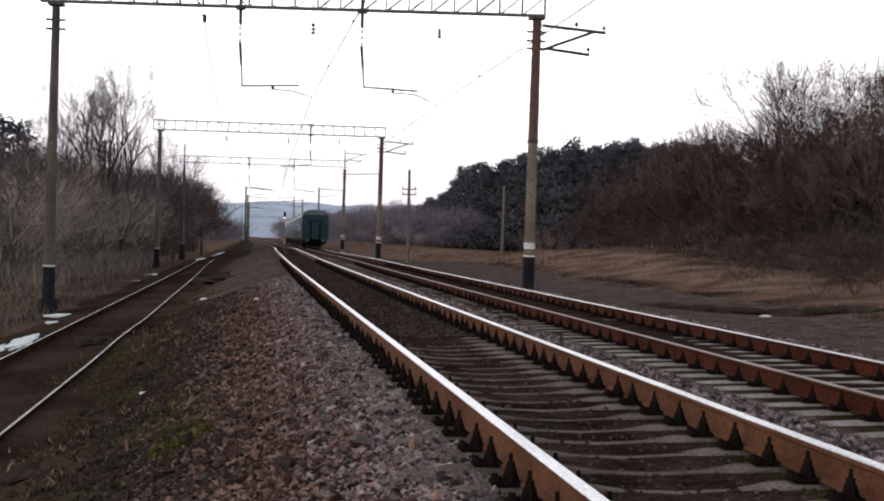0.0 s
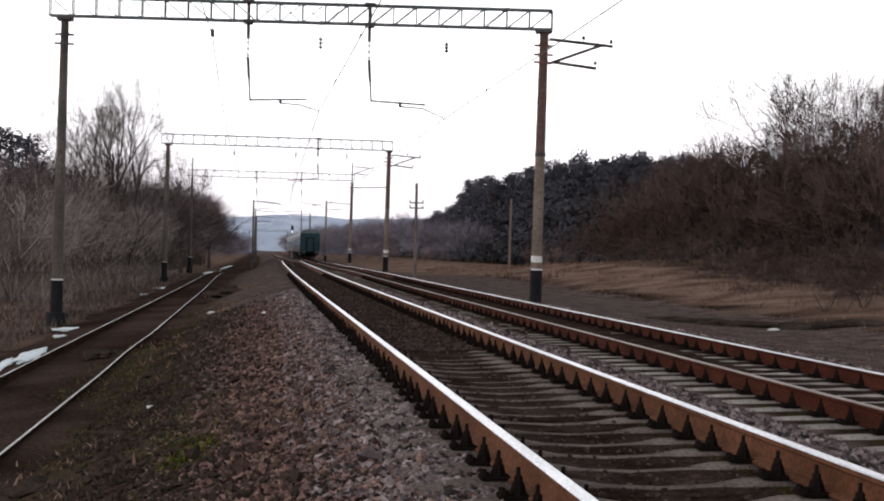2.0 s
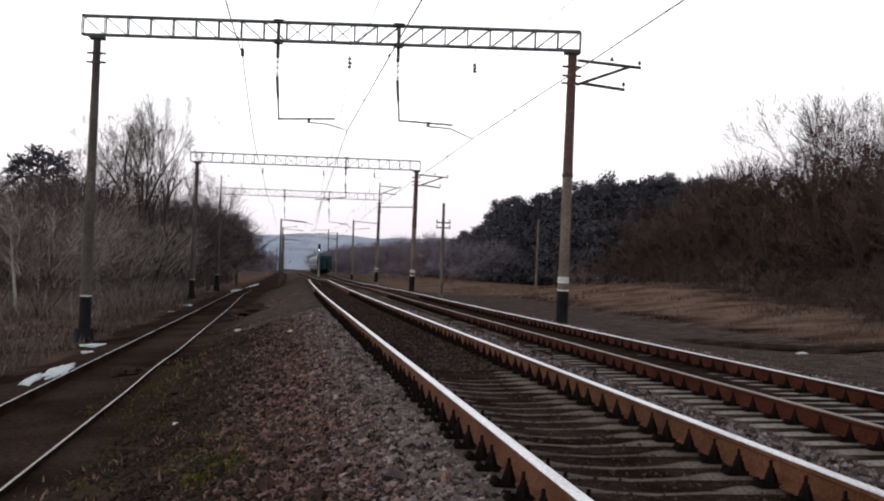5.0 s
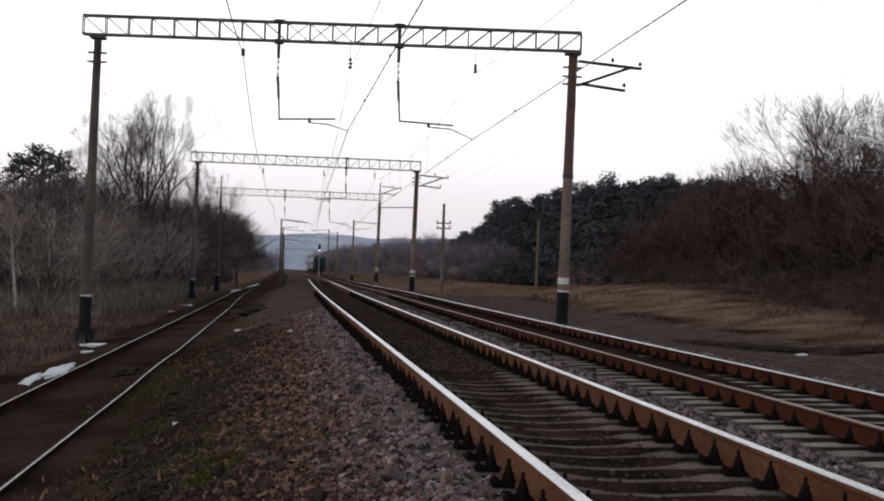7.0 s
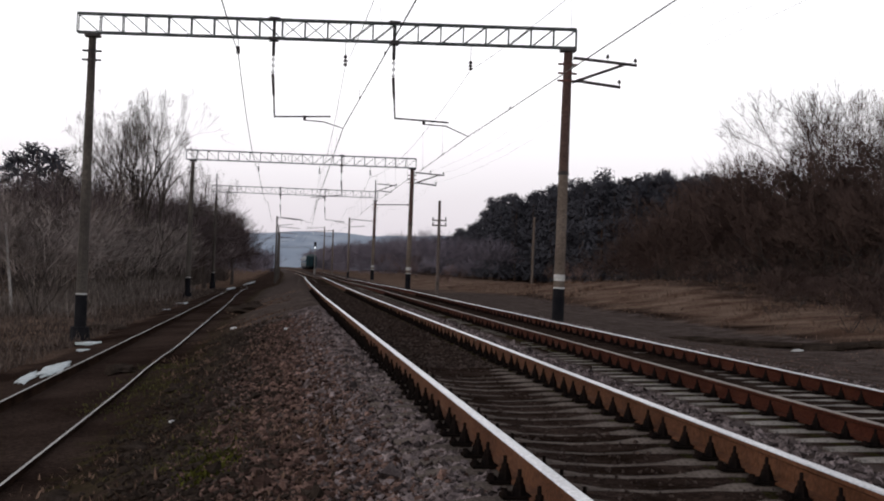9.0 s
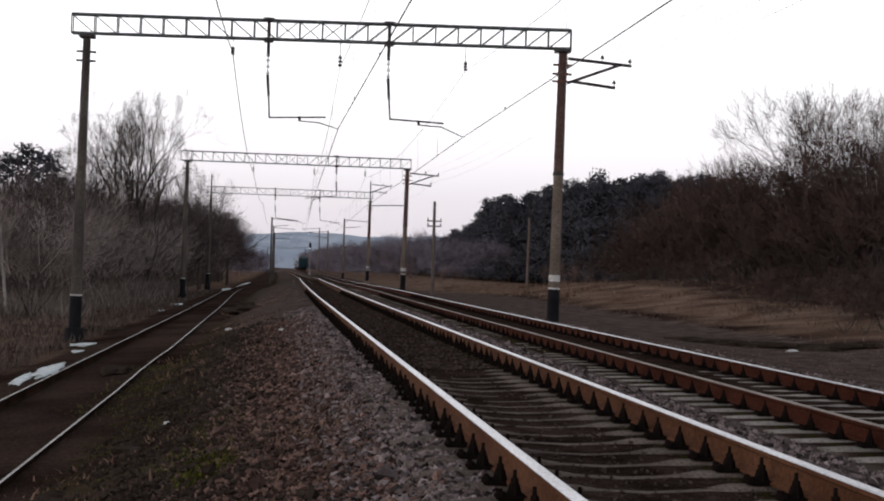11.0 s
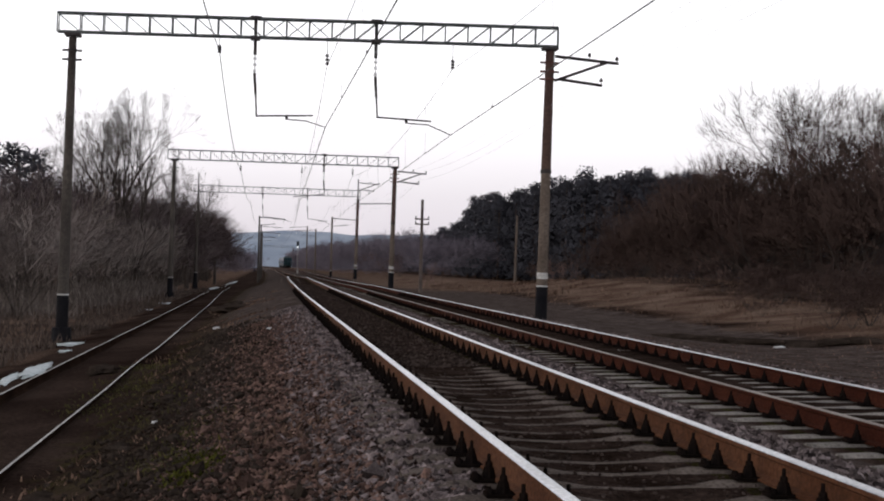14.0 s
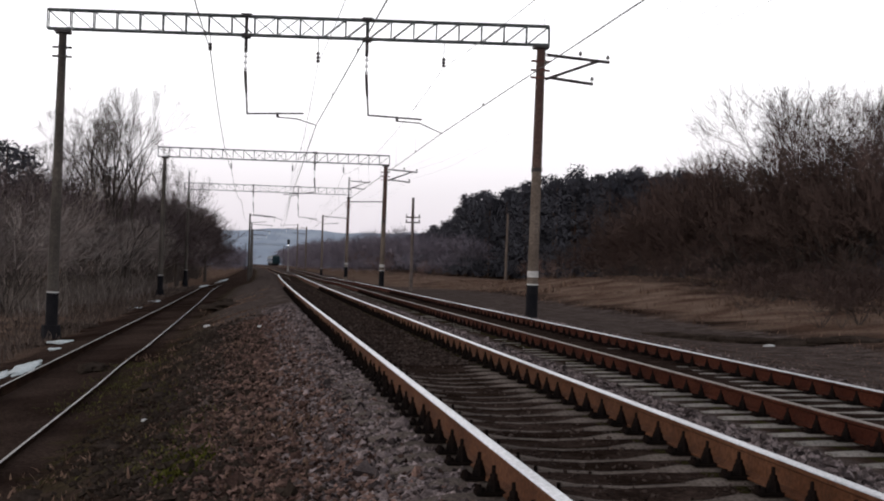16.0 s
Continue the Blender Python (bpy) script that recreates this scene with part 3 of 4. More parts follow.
def bracket(root, x, y, z):
    """The feeder bracket: an upper arm, a strut and a lower arm, with pin insulators."""
    arms = (((x + 0.12, y, z), (x + 2.3, y, z - 0.14)), ((x + 0.12, y, z - 0.82), (x + 1.9, y, z - 0.13)), ((x + 0.3, y, z - 0.76), (x + 1.75, y, z - 0.9)))
    for p, q in arms:
        bm = bmesh.new()
        angle_bar(bm, p, q, 0.09)
        part("bracket_arm", bm, M_IRON, root)
    for px, pz in ((x + 1.3, z - 0.04), (x + 2.25, z - 0.12), (x + 1.72, z - 0.86)):
        bm = bmesh.new()
        tube(bm, (px, y, pz), (px, y, pz + 0.16), 0.012, seg=6)
        tube(bm, (px, y, pz + 0.13), (px, y, pz + 0.2), 0.07, 0.05, 8)
        tube(bm, (px, y, pz + 0.2), (px, y, pz + 0.25), 0.045, 0.03, 8)
        part("pin_insulator", bm, M_IRON, root)


def truss(root, a, b, h, deep, bays, w, fine=True):
    """A lattice beam from a to b (the ends of its bottom chord): four chords, posts and slanting braces on both faces."""
    a, b = Vector(a), Vector(b)
    side = (b - a).cross(Vector((0, 0, 1))).normalized() * deep / 2
    up = Vector((0, 0, h))
    for s in (-1, 1):
        for v in (Vector(), up):
            bm = bmesh.new()
            angle_bar(bm, a + side * s + v, b + side * s + v, w)
            part("chord", bm, M_BEAM, root)
        for i in range(bays + 1):
            p = a.lerp(b, i / bays) + side * s
            bm = bmesh.new()
            angle_bar(bm, p, p + up, w * 0.62)
            part("post", bm, M_BEAM, root)
            if i < bays:
                q = a.lerp(b, (i + 1) / bays) + side * s
                down = i < bays * (0.53 if s < 0 else 0.38)
                bm = bmesh.new()
                angle_bar(bm, *((p + up, q) if down else (p, q + up)), w * 0.42)
                part("brace", bm, M_BEAM, root)
    if fine:
        for i in range(bays):
            p, q = a.lerp(b, i / bays), a.lerp(b, (i + 1) / bays)
            for v in (Vector(), up):
                bm = bmesh.new()
                angle_bar(bm, p + side + v, q - side + v, w * 0.4)
                part("tie", bm, M_BEAM, root)


def hanger(root, x, y, top, beam, foot, reach, drop, wire):
    """A post through the beam, with insulators, carrying a level arm and the steady arm that holds the contact wire."""
    bm = bmesh.new()
    tube(bm, (x, y, top + 0.12), (x, y, beam - 0.55), 0.055, seg=8)
    box(bm, (x, y, top + 0.05), (0.36, 0.3, 0.1))
    box(bm, (x, y, beam), (0.3, 0.34, 0.12))
    part("hanger_post", bm, M_IRON, root)
    zi = beam - 0.55
    insulator(root, (x, y, zi), (x, y, zi - 0.62), 3, 0.075)
    bm = bmesh.new()
    tube(bm, (x, y, zi - 0.6), (x + 0.05, y, zi - 1.3), 0.052, 0.045, 8)
    tube(bm, (x + 0.05, y, zi - 1.25), (x + 0.1, y, foot - 0.03), 0.03, 0.026, 8)
    part("drop_pipe", bm, M_IRON, root)
    bm = bmesh.new()
    tube(bm, (x + 0.08, y, foot), (x + reach, y, foot + drop), 0.028, seg=8)
    part("level_arm", bm, M_IRON, root)
    bm = bmesh.new()
    xa = x + reach * 0.56
    za = foot + drop * 0.56
    box(bm, (xa, y, za - 0.05), (0.09, 0.06, 0.16))
    tube(bm, (xa, y, za - 0.12), (xa + (wire[0] - xa) * 0.5, y, za - 0.15), 0.02, seg=6)
    tube(bm, (xa + (wire[0] - xa) * 0.5, y, za - 0.15), (wire[0], y, wire[1]), 0.02, 0.014, 6)
    part("steady_arm", bm, M_IRON, root)


def portal(label, left, right, zl, zr, beam, h, bays, w, fine, hung, lift=0.0, high=0.0):
    root = tagged(empty("catenary_portal", right[0], right[1], zr), label, "portal", group="catenary portals")
    _, at = mast("", "", left[0], left[1], zl, beam - 0.08, 0.19, 0.125, M_POLE_DARK, parent=root, lean=(0.08, 0), ring=False, black=1.55)
    collars(root, at, (beam - 0.9, beam - 0.6), M_IRON)
    bm = bmesh.new()
    tube(bm, (left[0], left[1], zl - 0.4), (left[0], left[1], zl + 0.5), 0.36, 0.3, 10)
    part("foundation", bm, M_BLACK, root, "dark concrete foundation collar")
    _, at = mast("", "", right[0], right[1], zr, beam - 0.08, 0.19, 0.14, M_POLE, parent=root, lean=(0.1, 0), black=1.1)
    collars(root, at, (beam - 0.55, beam - 0.85, beam - 1.1), M_REDIRON)
    p, r = at(beam - 4.2)
    q, s = at(beam - 0.09)
    bm = bmesh.new()
    tube(bm, p, q, r + 0.005, s + 0.005, 14)
    part("stained_shaft", bm, M_POLE_RED, root, "rust-stained upper shaft")
    bm = bmesh.new()
    tube(bm, p, (p[0], p[1], p[2] + 0.12), r + 0.025, r + 0.025, 12)
    part("strap", bm, M_IRON, root)
    for p in (left, right):
        bm = bmesh.new()
        box(bm, (p[0] + 0.09, p[1], beam - 0.06), (0.5, 0.4, 0.1), bevel=0.01)
        part("saddle", bm, M_IRON, root)
    a = Vector((left[0] - 0.4, left[1], beam))
    b = Vector((right[0] + 0.35, right[1], beam))
    if lift:
        for p in (left, right):
            bm = bmesh.new()
            tube(bm, (p[0] + 0.09, p[1], beam - 0.1), (p[0] + 0.09, p[1], beam + lift + high + 0.1), 0.07, 0.06, 8)
            part("stub_post", bm, M_IRON, root)
        bm = bmesh.new()
        angle_bar(bm, (right[0], right[1], beam - 0.55), (right[0] + 4.0, right[1], beam - 0.4), 0.1)
        part("side_arm", bm, M_IRON, root)
        beam += lift
        a.z = b.z = beam
    truss(root, a, b, h, 0.2, bays, w, fine)
    bracket(root, right[0] + 0.15, right[1], beam - 0.33 + high)
    for x, foot, reach, drop, wire in hung:
        f = (x - a.x) / (b.x - a.x)
        hanger(root, x, a.y + (b.y - a.y) * f, beam + h, beam, foot, reach, drop, wire)
    return root


portal("steel lattice portal on two concrete masts spanning three railway tracks", (-6.52, 40.0), (9.08, 38.0), -1.72, -0.6, 8.46, 0.62, 22, 0.065, False,
       ((-0.5, 5.90, 1.95, 0.09, (1.87, 5.62)), (3.45, 5.97, 1.9, -0.06, (6.02, 5.48))))
portal("steel lattice portal on two concrete masts farther down the line", (-6.68, 86.5), (9.2, 86.0), -1.7, -0.5, 8.36, 0.68, 22, 0.065, False,
       ((4.1, 6.2, -2.2, -0.25, (2.35, 5.7)),))
portal("weathered lattice portal on concrete masts in the distance", (-7.45, 131.0), (10.0, 131.0), -1.7, -0.4, 8.45, 0.7, 20, 0.06, False,
       ((-0.4, 6.2, 2.3, -0.2, (2.9, 5.7)), (4.5, 6.1, 2.3, -0.2, (7.0, 5.6))), 0.24, 1.9)
portal("dim lattice portal far down the line", (-4.3, 520.0), (12.2, 520.0), -2.2, -1.6, 8.2, 0.7, 16, 0.09, False, ())


def bracket_mast(x, y, z0, top, side, shaft=M_POLE):
    root, at = mast("catenary_mast", "grey concrete line mast with a cantilever arm over the track", x, y, z0, top, shaft=shaft, ring=False, band=side > 0 and x > 5)
    bm = bmesh.new()
    angle_bar(bm, (x, y, top - 0.25), (x + side * 4.2, y, top - 0.5), 0.1)
    part("cantilever", bm, M_IRON, root)
    bm = bmesh.new()
    angle_bar(bm, (x, y, top - 1.5), (x + side * 2.6, y, top - 1.25), 0.08)
    part("strut", bm, M_IRON, root)
    insulator(root, (x + side * 3.9, y, top - 0.5), (x + side * 3.9, y, top - 1.2), 4, 0.09)
    return root


for i, (x, y, z0, top) in enumerate(((10.35, 186, -1.0, 8.65), (9.95, 236, -1.0, 8.2), (10.05, 288, -1.2, 10.4))):
    bracket_mast(x, y, z0, top, 1 if i == 0 else -1)
for x, y in ((-1.0, 192), (-0.85, 238), (-0.7, 284), (-0.9, 330)):
    bracket_mast(x, y, -2.6, 8.7, 1, M_POLE_DARK)


def wire(name, label, pts, r, steps=10):
    """One sagging wire: points (x, y, z, sag of the span that follows)."""
    line = []
    for (x0, y0, z0, s), (x1, y1, z1, _) in zip(pts, pts[1:]):
        for i in range(steps):
            f = i / steps
            line.append((x0 + (x1 - x0) * f, y0 + (y1 - y0) * f, z0 + (z1 - z0) * f - 4 * s * f * (1 - f)))
    line.append(pts[-1][:3])
    bm = bmesh.new()
    rings = [[bm.verts.new((x + a, y, z + b)) for a, b in ((r, 0), (0, r), (-r, 0), (0, -r))] for x, y, z in line]
    for p, q in zip(rings, rings[1:]):
        for i in range(4):
            bm.faces.new((p[i], p[(i + 1) % 4], q[(i + 1) % 4], q[i]))
    return tagged(part(name, bm, M_WIRE), label, "wire", group="overhead wires")


def catenary(label, contact, messenger):
    """A contact wire, its messenger and the droppers between them."""
    c = wire("contact_wire", "thin dark contact wire over the " + label, [(x, y, z, 0.02) for x, y, z in contact], 0.015, 4)
    m = wire("messenger_wire", "thin sagging messenger wire over the " + label, [(x, y, z, 0.75) for x, y, z in messenger], 0.009, 12)
    for (x0, y0, z0), (x1, y1, z1), (a0, b0, c0), (a1, b1, c1) in zip(contact, contact[1:], messenger, messenger[1:]):
        if y0 > 120:
            continue
        for i in range(1, 7):
            f = i / 7
            top = (a0 + (a1 - a0) * f, b0 + (b1 - b0) * f, c0 + (c1 - c0) * f - 3.0 * f * (1 - f))
            bot = (x0 + (x1 - x0) * f, y0 + (y1 - y0) * f, z0 + (z1 - z0) * f)
            bm = bmesh.new()
            tube(bm, top, bot, 0.004, seg=4)
            box(bm, (bot[0], bot[1], bot[2] + 0.03), (0.03, 0.08, 0.05))
            part("dropper", bm, M_WIRE, m)


catenary("near main track", [(2.53, -9, 5.7), (1.87, 39.1, 5.62), (2.4, 86.2, 5.65), (3.2, 131, 5.6), (3.9, 186, 5.6), (4.2, 262, 5.6), (4.3, 330, 5.6)],
         [(1.9, -9, 7.7), (1.86, 38.9, 7.62), (2.5, 86.2, 7.6), (3.3, 131, 7.6), (3.9, 186, 7.5), (4.2, 262, 7.5), (4.3, 330, 7.5)])
catenary("second main track", [(6.48, -9, 5.65), (6.02, 38.6, 5.48), (6.3, 86.1, 5.5), (7.0, 131, 5.5), (7.6, 186, 5.5), (8.0, 262, 5.5), (8.1, 330, 5.5)],
         [(6.1, -9, 7.7), (5.97, 38.3, 7.62), (6.2, 86.1, 7.6), (7.0, 131, 7.5), (7.6, 186, 7.5), (8.0, 262, 7.5), (8.1, 330, 7.5)])
wire("feeder_wire", "single sagging wire slung beneath the portals", [(-1.5, -9, 8.0, 1.0), (-1.66, 39.3, 7.98, 0.75), (-1.9, 86.3, 7.75, 0.7), (-1.7, 131, 7.8, 0.7), (-1.5, 192, 7.6, 0.7)], 0.0165, 12)
for dx, dz in ((1.3, 0.2), (2.25, 0.12), (1.72, -0.62)):
    wire("feeder_wire", "fine high feeder wire along the outer bracket arms",
         [(9.2 + dx, -9, 8.2 + dz, 0.6), (9.23 + dx, 38, 8.13 + dz, 0.6), (9.35 + dx, 86, 8.03 + dz, 0.6), (10.15 + dx, 131, 8.12 + dz, 0.6), (10.4 + dx, 186, 8.2 + dz, 0.6)], 0.0035, 12)


def hung_insulator(x, y, top, foot, beam):
    root = tagged(empty("suspension_insulator", x, y, beam), "small insulator string hanging under the portal beam", "insulator", group="hanging insulators")
    bm = bmesh.new()
    tube(bm, (x, y, beam), (x, y, top), 0.012, seg=6)
    part("hook", bm, M_IRON, root)
    bm = bmesh.new()
    tube(bm, (x, y, top), (x, y, foot), 0.02, seg=6)
    for i in range(3):
        z = top + (foot - top) * (i + 0.3) / 3
        tube(bm, (x, y, z), (x, y, z - 0.07), 0.05, 0.075, 8)
    part("disc_string", bm, M_IRON, root)


for x, y, top, foot in ((-1.66, 39.3, 8.2, 7.95), (1.86, 38.9, 8.03, 7.64), (5.97, 38.35, 7.95, 7.64)):
    hung_insulator(x, y, top, foot, 8.46)
for x, y in ((-1.9, 86.35), (2.5, 86.2), (6.2, 86.1)):
    hung_insulator(x, y, 8.1, 7.7, 8.36)


def telegraph_pole(x, y, top):
    z0 = gz(x, y)
    root = tagged(empty("telegraph_pole", x, y, z0), "dark wooden telegraph pole with two short crossarms", "pole")
    bm = bmesh.new()
    tube(bm, (x, y, z0 - 0.3), (x, y, top), 0.13, 0.09, 10)
    part("pole_shaft", bm, M_WOOD, root)
    for z in (top - 1.35, top - 1.7):
        bm = bmesh.new()
        box(bm, (x, y - 0.1, z), (1.0, 0.07, 0.09))
        part("crossarm", bm, M_WOOD, root)
        for dx in (-0.44, 0.44):
            bm = bmesh.new()
            tube(bm, (x + dx, y - 0.1, z + 0.04), (x + dx, y - 0.1, z + 0.2), 0.03, 0.045, 8)
            part("pin_insulator", bm, M_IRON, root)


telegraph_pole(10.6, 80.0, 5.7)


def thin_pole():
    x, y = 25.8, 120.0
    z0 = gz(x, y)
    bm = bmesh.new()
    tube(bm, (x, y, z0 - 0.2), (x + 0.1, y, 6.7), 0.14, 0.1, 8)
    tagged(part("concrete_post", bm, M_POLE), "grey slender post standing before the pine wood", "pole")


thin_pole()


def signal_mast(x, y):
    z0 = gz(x, y)
    root = tagged(empty("railway_signal", x, y, z0), "slim signal mast with a dark head and one lit lamp", "signal")
    bm = bmesh.new()
    tube(bm, (x, y, z0 - 0.2), (x, y, 4.9), 0.08, 0.06, 8)
    part("signal_post", bm, M_PALEWOOD, root)
    bm = bmesh.new()
    box(bm, (x, y, 4.6), (0.44, 0.22, 1.2), bevel=0.07)
    part("signal_head", bm, M_BLACK, root)
    bm = bmesh.new()
    tube(bm, (x, y - 0.11, 4.15), (x, y - 0.19, 4.15), 0.11, 0.11, 12)
    part("lamp", bm, M_LAMP, root, "lit white lamp")
    bm = bmesh.new()
    box(bm, (x, y - 0.2, z0 + 0.45), (0.34, 0.26, 0.9), bevel=0.03)
    part("relay_box", bm, M_PALEWOOD, root, "pale painted box")


signal_mast(5.9, 215)

# ---- train ----


def coach():
    """A long passenger coach, its middle at the origin, rails at z 0, running along y."""
    root = tagged(empty("passenger_coach", WEST, 100, Z_FAR), "dark teal railway coach on the second track, its sides greyed for sky glare", "train coach", group="coaches of the train")
    prof = [(-1.5, 1.05), (-1.54, 1.3), (-1.54, 3.8), (-1.48, 3.97)]
    roof = [(-1.48, 3.97), (-1.3, 4.3), (-0.9, 4.5), (-0.3, 4.58), (0.3, 4.58), (0.9, 4.5), (1.3, 4.3), (1.48, 3.97)]
    L = 12.1

    def extrude(points, half, closed=True):
        bm = bmesh.new()
        a = [bm.verts.new((x, -half, z)) for x, z in points]
        c = [bm.verts.new((x, half, z)) for x, z in points]
        for i in range(len(points)):
            j = (i + 1) % len(points)
            if j or closed:
                bm.faces.new((a[i], a[j], c[j], c[i]))
        bm.faces.new(a)
        bm.faces.new(c[::-1])
        bmesh.ops.recalc_face_normals(bm, faces=bm.faces)
        return bm
    bm = extrude(prof + [(-x, z) for x, z in prof[::-1]], L)
    # faces turned sideways take the grey that imitates sky glare
    for f in bm.faces:
        f.material_index = 1 if abs(f.normal.x) > 0.5 else 0
    part("body", bm, (M_COACH, M_COACHSIDE), root, local=True)
    part("roof", extrude(roof, L - 0.05), M_ROOF, root, "sooty grey rounded roof", local=True)
    bm = bmesh.new()
    box(bm, (0, 0, 0.85), (2.7, 22.5, 0.45), bevel=0.04)
    for y in (-4.5, -1.5, 2.0, 4.8):
        box(bm, (0, y, 0.55), (2.5, 1.9, 0.55), bevel=0.05)
    part("underframe", bm, M_BLACK, root, local=True)
    for end in (-1, 1):
        bm = bmesh.new()
        box(bm, (0, end * (L + 0.12), 2.2), (1.3, 0.25, 2.3), bevel=0.08)
        gang = part("gangway", bm, M_BLACK, root, "black rubber gangway bellows", local=True)
        bm = bmesh.new()
        box(bm, (0, end * (L + 0.26), 2.15), (0.8, 0.05, 1.95), bevel=0.02)
        part("end_door", bm, M_COACH, root, local=True)
        for sx in (-0.95, 0.95):
            bm = bmesh.new()
            tube(bm, (sx, end * L, 1.05), (sx, end * (L + 0.55), 1.05), 0.09, seg=8)
            tube(bm, (sx, end * (L + 0.5), 1.05), (sx, end * (L + 0.58), 1.05), 0.23, seg=12)
            part("buffer", bm, M_IRON, root, local=True)
            bm = bmesh.new()
            box(bm, (sx * 1.25, end * (L + 0.03), 3.2), (0.16, 0.08, 0.2), bevel=0.02)
            part("tail_lamp", bm, M_REDIRON, root, "unlit red tail lamp", local=True)
        bm = bmesh.new()
        box(bm, (0, end * 8.5, 0.62), (2.2, 3.2, 0.35), bevel=0.05)
        bogie = part("bogie", bm, M_BLACK, root, local=True)
        for wy in (-1.2, 1.2):
            for sx in (-0.76, 0.76):
                bm = bmesh.new()
                tube(bm, (sx - 0.06, end * 8.5 + wy, 0.475), (sx + 0.06, end * 8.5 + wy, 0.475), 0.475, seg=20)
                part("wheel", bm, M_IRON, bogie, local=True)
    win = bmesh.new()
    box(win, (0, 0, 0), (0.03, 1.1, 0.85), bevel=0.01)
    wme = mesh_of(win, "window", M_GLASS)
    for sx in (-1, 1):
        for i in range(10):
            w = new("window", wme)
            w.parent = root
            w.matrix_basis = pose(sx * 1.545, -8.3 + i * 1.84, 2.55)
    for i in range(5):
        bm = bmesh.new()
        box(bm, (0, -8 + 4 * i, 4.58), (0.5, 0.6, 0.2), bevel=0.04)
        part("roof_vent", bm, M_ROOF, root, local=True)
    return root


COACHES = [coach()]
for _ in range(3):
    COACHES.append(copy_thing(COACHES[0], COACHES[0].matrix_basis))


def tail_at(t):
    """How far along the line the last buffer is at t."""
    return float(np.interp(t, [0, 8, 16], [137.0, 318.0, 486.0]))


# ---- trees ----


def plant(meshes, name, label, category, group, x, y, scale, turn, z=None, wide=1.0):
    root = tagged(empty(name, x, y, gz(x, y) if z is None else z), label, category, group=group)
    root.matrix_basis = root.matrix_basis @ Matrix.Rotation(turn, 4, "Z") @ Matrix.Diagonal((scale * wide, scale * wide, scale, 1))
    for n, me in zip(("trunk", "crown"), meshes):
        o = new(n, me)
        o.parent = root
    return root


rng = random.Random(5)


def forked(seed, stems, levels, angle, ratio, up, rad, thin, trunk=0.0, lean=0.5, extra=2, three=0.35):
    """Branches that fork again and again into finer ones: limbs, then twigs, then sprays; about one metre to the first fork."""
    g = random.Random(seed)
    limbs, twigs, sprays = [], [], []

    def branch(p, d, length, r, level):
        slot = limbs if level < levels - 4 else twigs if level < levels - 2 else sprays
        for k in range(3 if level < 3 else 2):
            n = 3 if level < 3 else 2
            d = (d + Vector((g.gauss(0, 0.13), g.gauss(0, 0.13), g.gauss(0, 0.08) + up * 0.1))).normalized()
            q = p + d * (length / n)
            r2 = max(r * (0.9 if level < 3 else 0.82), thin * 0.55)
            slot.append((tuple(p), tuple(q), max(r, thin), r2))
            if level >= 2:
                for _ in range(extra):
                    o = p.lerp(q, g.random())
                    side = Vector((g.gauss(0, 1), g.gauss(0, 1), g.gauss(0.25, 0.7))).normalized()
                    e = (d * 0.9 + side * 0.7).normalized() * length * g.uniform(0.5, 1.15)
                    m = o + e * 0.5 + Vector((g.gauss(0, 0.03), g.gauss(0, 0.03), 0.03)) * length
                    sprays.append((tuple(o), tuple(m), thin, thin * 0.8))
                    sprays.append((tuple(m), tuple(o + e + Vector((0, 0, 0.12 * length))), thin * 0.8, thin * 0.4))
            p, r = q, r2
        if level + 1 < levels:
            count = 3 if g.random() < three else 2
            spin = g.uniform(0, 2 * math.pi)
            u = d.orthogonal().normalized()
            w = d.cross(u)
            for i in range(count):
                a = spin + 2 * math.pi * i / count + g.gauss(0, 0.35)
                t = abs(g.gauss(angle, angle * 0.3))
                nd = d * math.cos(t) + (u * math.cos(a) + w * math.sin(a)) * math.sin(t)
                branch(p, (nd + Vector((0, 0, up * 0.25))).normalized(), length * ratio * g.uniform(0.8, 1.15), r * g.uniform(0.62, 0.8), level + 1)
    top = Vector((0, 0, trunk))
    if trunk:
        limbs.append(((0, 0, -0.3), (0.02, 0, trunk * 0.5), rad * 1.9, rad * 1.7))
        limbs.append(((0.02, 0, trunk * 0.5), tuple(top), rad * 1.7, rad * 1.4))
    for i in range(stems):
        a = 2 * math.pi * (i + g.uniform(-0.3, 0.3)) / stems
        k = lean * g.uniform(0.45, 1.1)
        o = top if trunk else Vector((math.cos(a), math.sin(a), 0)) * g.uniform(0.0, 0.05) - Vector((0, 0, 0.1))
        branch(o, Vector((math.cos(a) * k, math.sin(a) * k, 1)).normalized(), g.uniform(0.85, 1.15), rad * g.uniform(0.75, 1.0), 0)
    return limbs, twigs, sprays


def proto(seed, twig_mat, **kw):
    """Trunk and crown meshes of a bare tree, one metre high, to be scaled."""
    limbs, twigs, sprays = forked(seed, **kw)
    v, f = prisms(limbs, 5)
    w, g = prisms(twigs, 3)
    x, h = ribbons(sprays, seed)
    n = len(w)
    w, g = np.concatenate([w, x]), g + [[i + n for i in c] for c in h]
    tall = float(np.percentile(w[:, 2], 99.7))
    return from_arrays("trunk", (v / tall).tolist(), f, M_BARK), foliage("crown", w / tall, g, outward(w / tall, 0.4, 1.4), twig_mat)


SPREADING = [proto(s, M_TWIG_GREY, stems=3, levels=7, angle=0.42, ratio=0.74, up=0.25, rad=0.045, thin=0.0045, trunk=0.8, lean=0.5, extra=1) for s in (11, 12)]
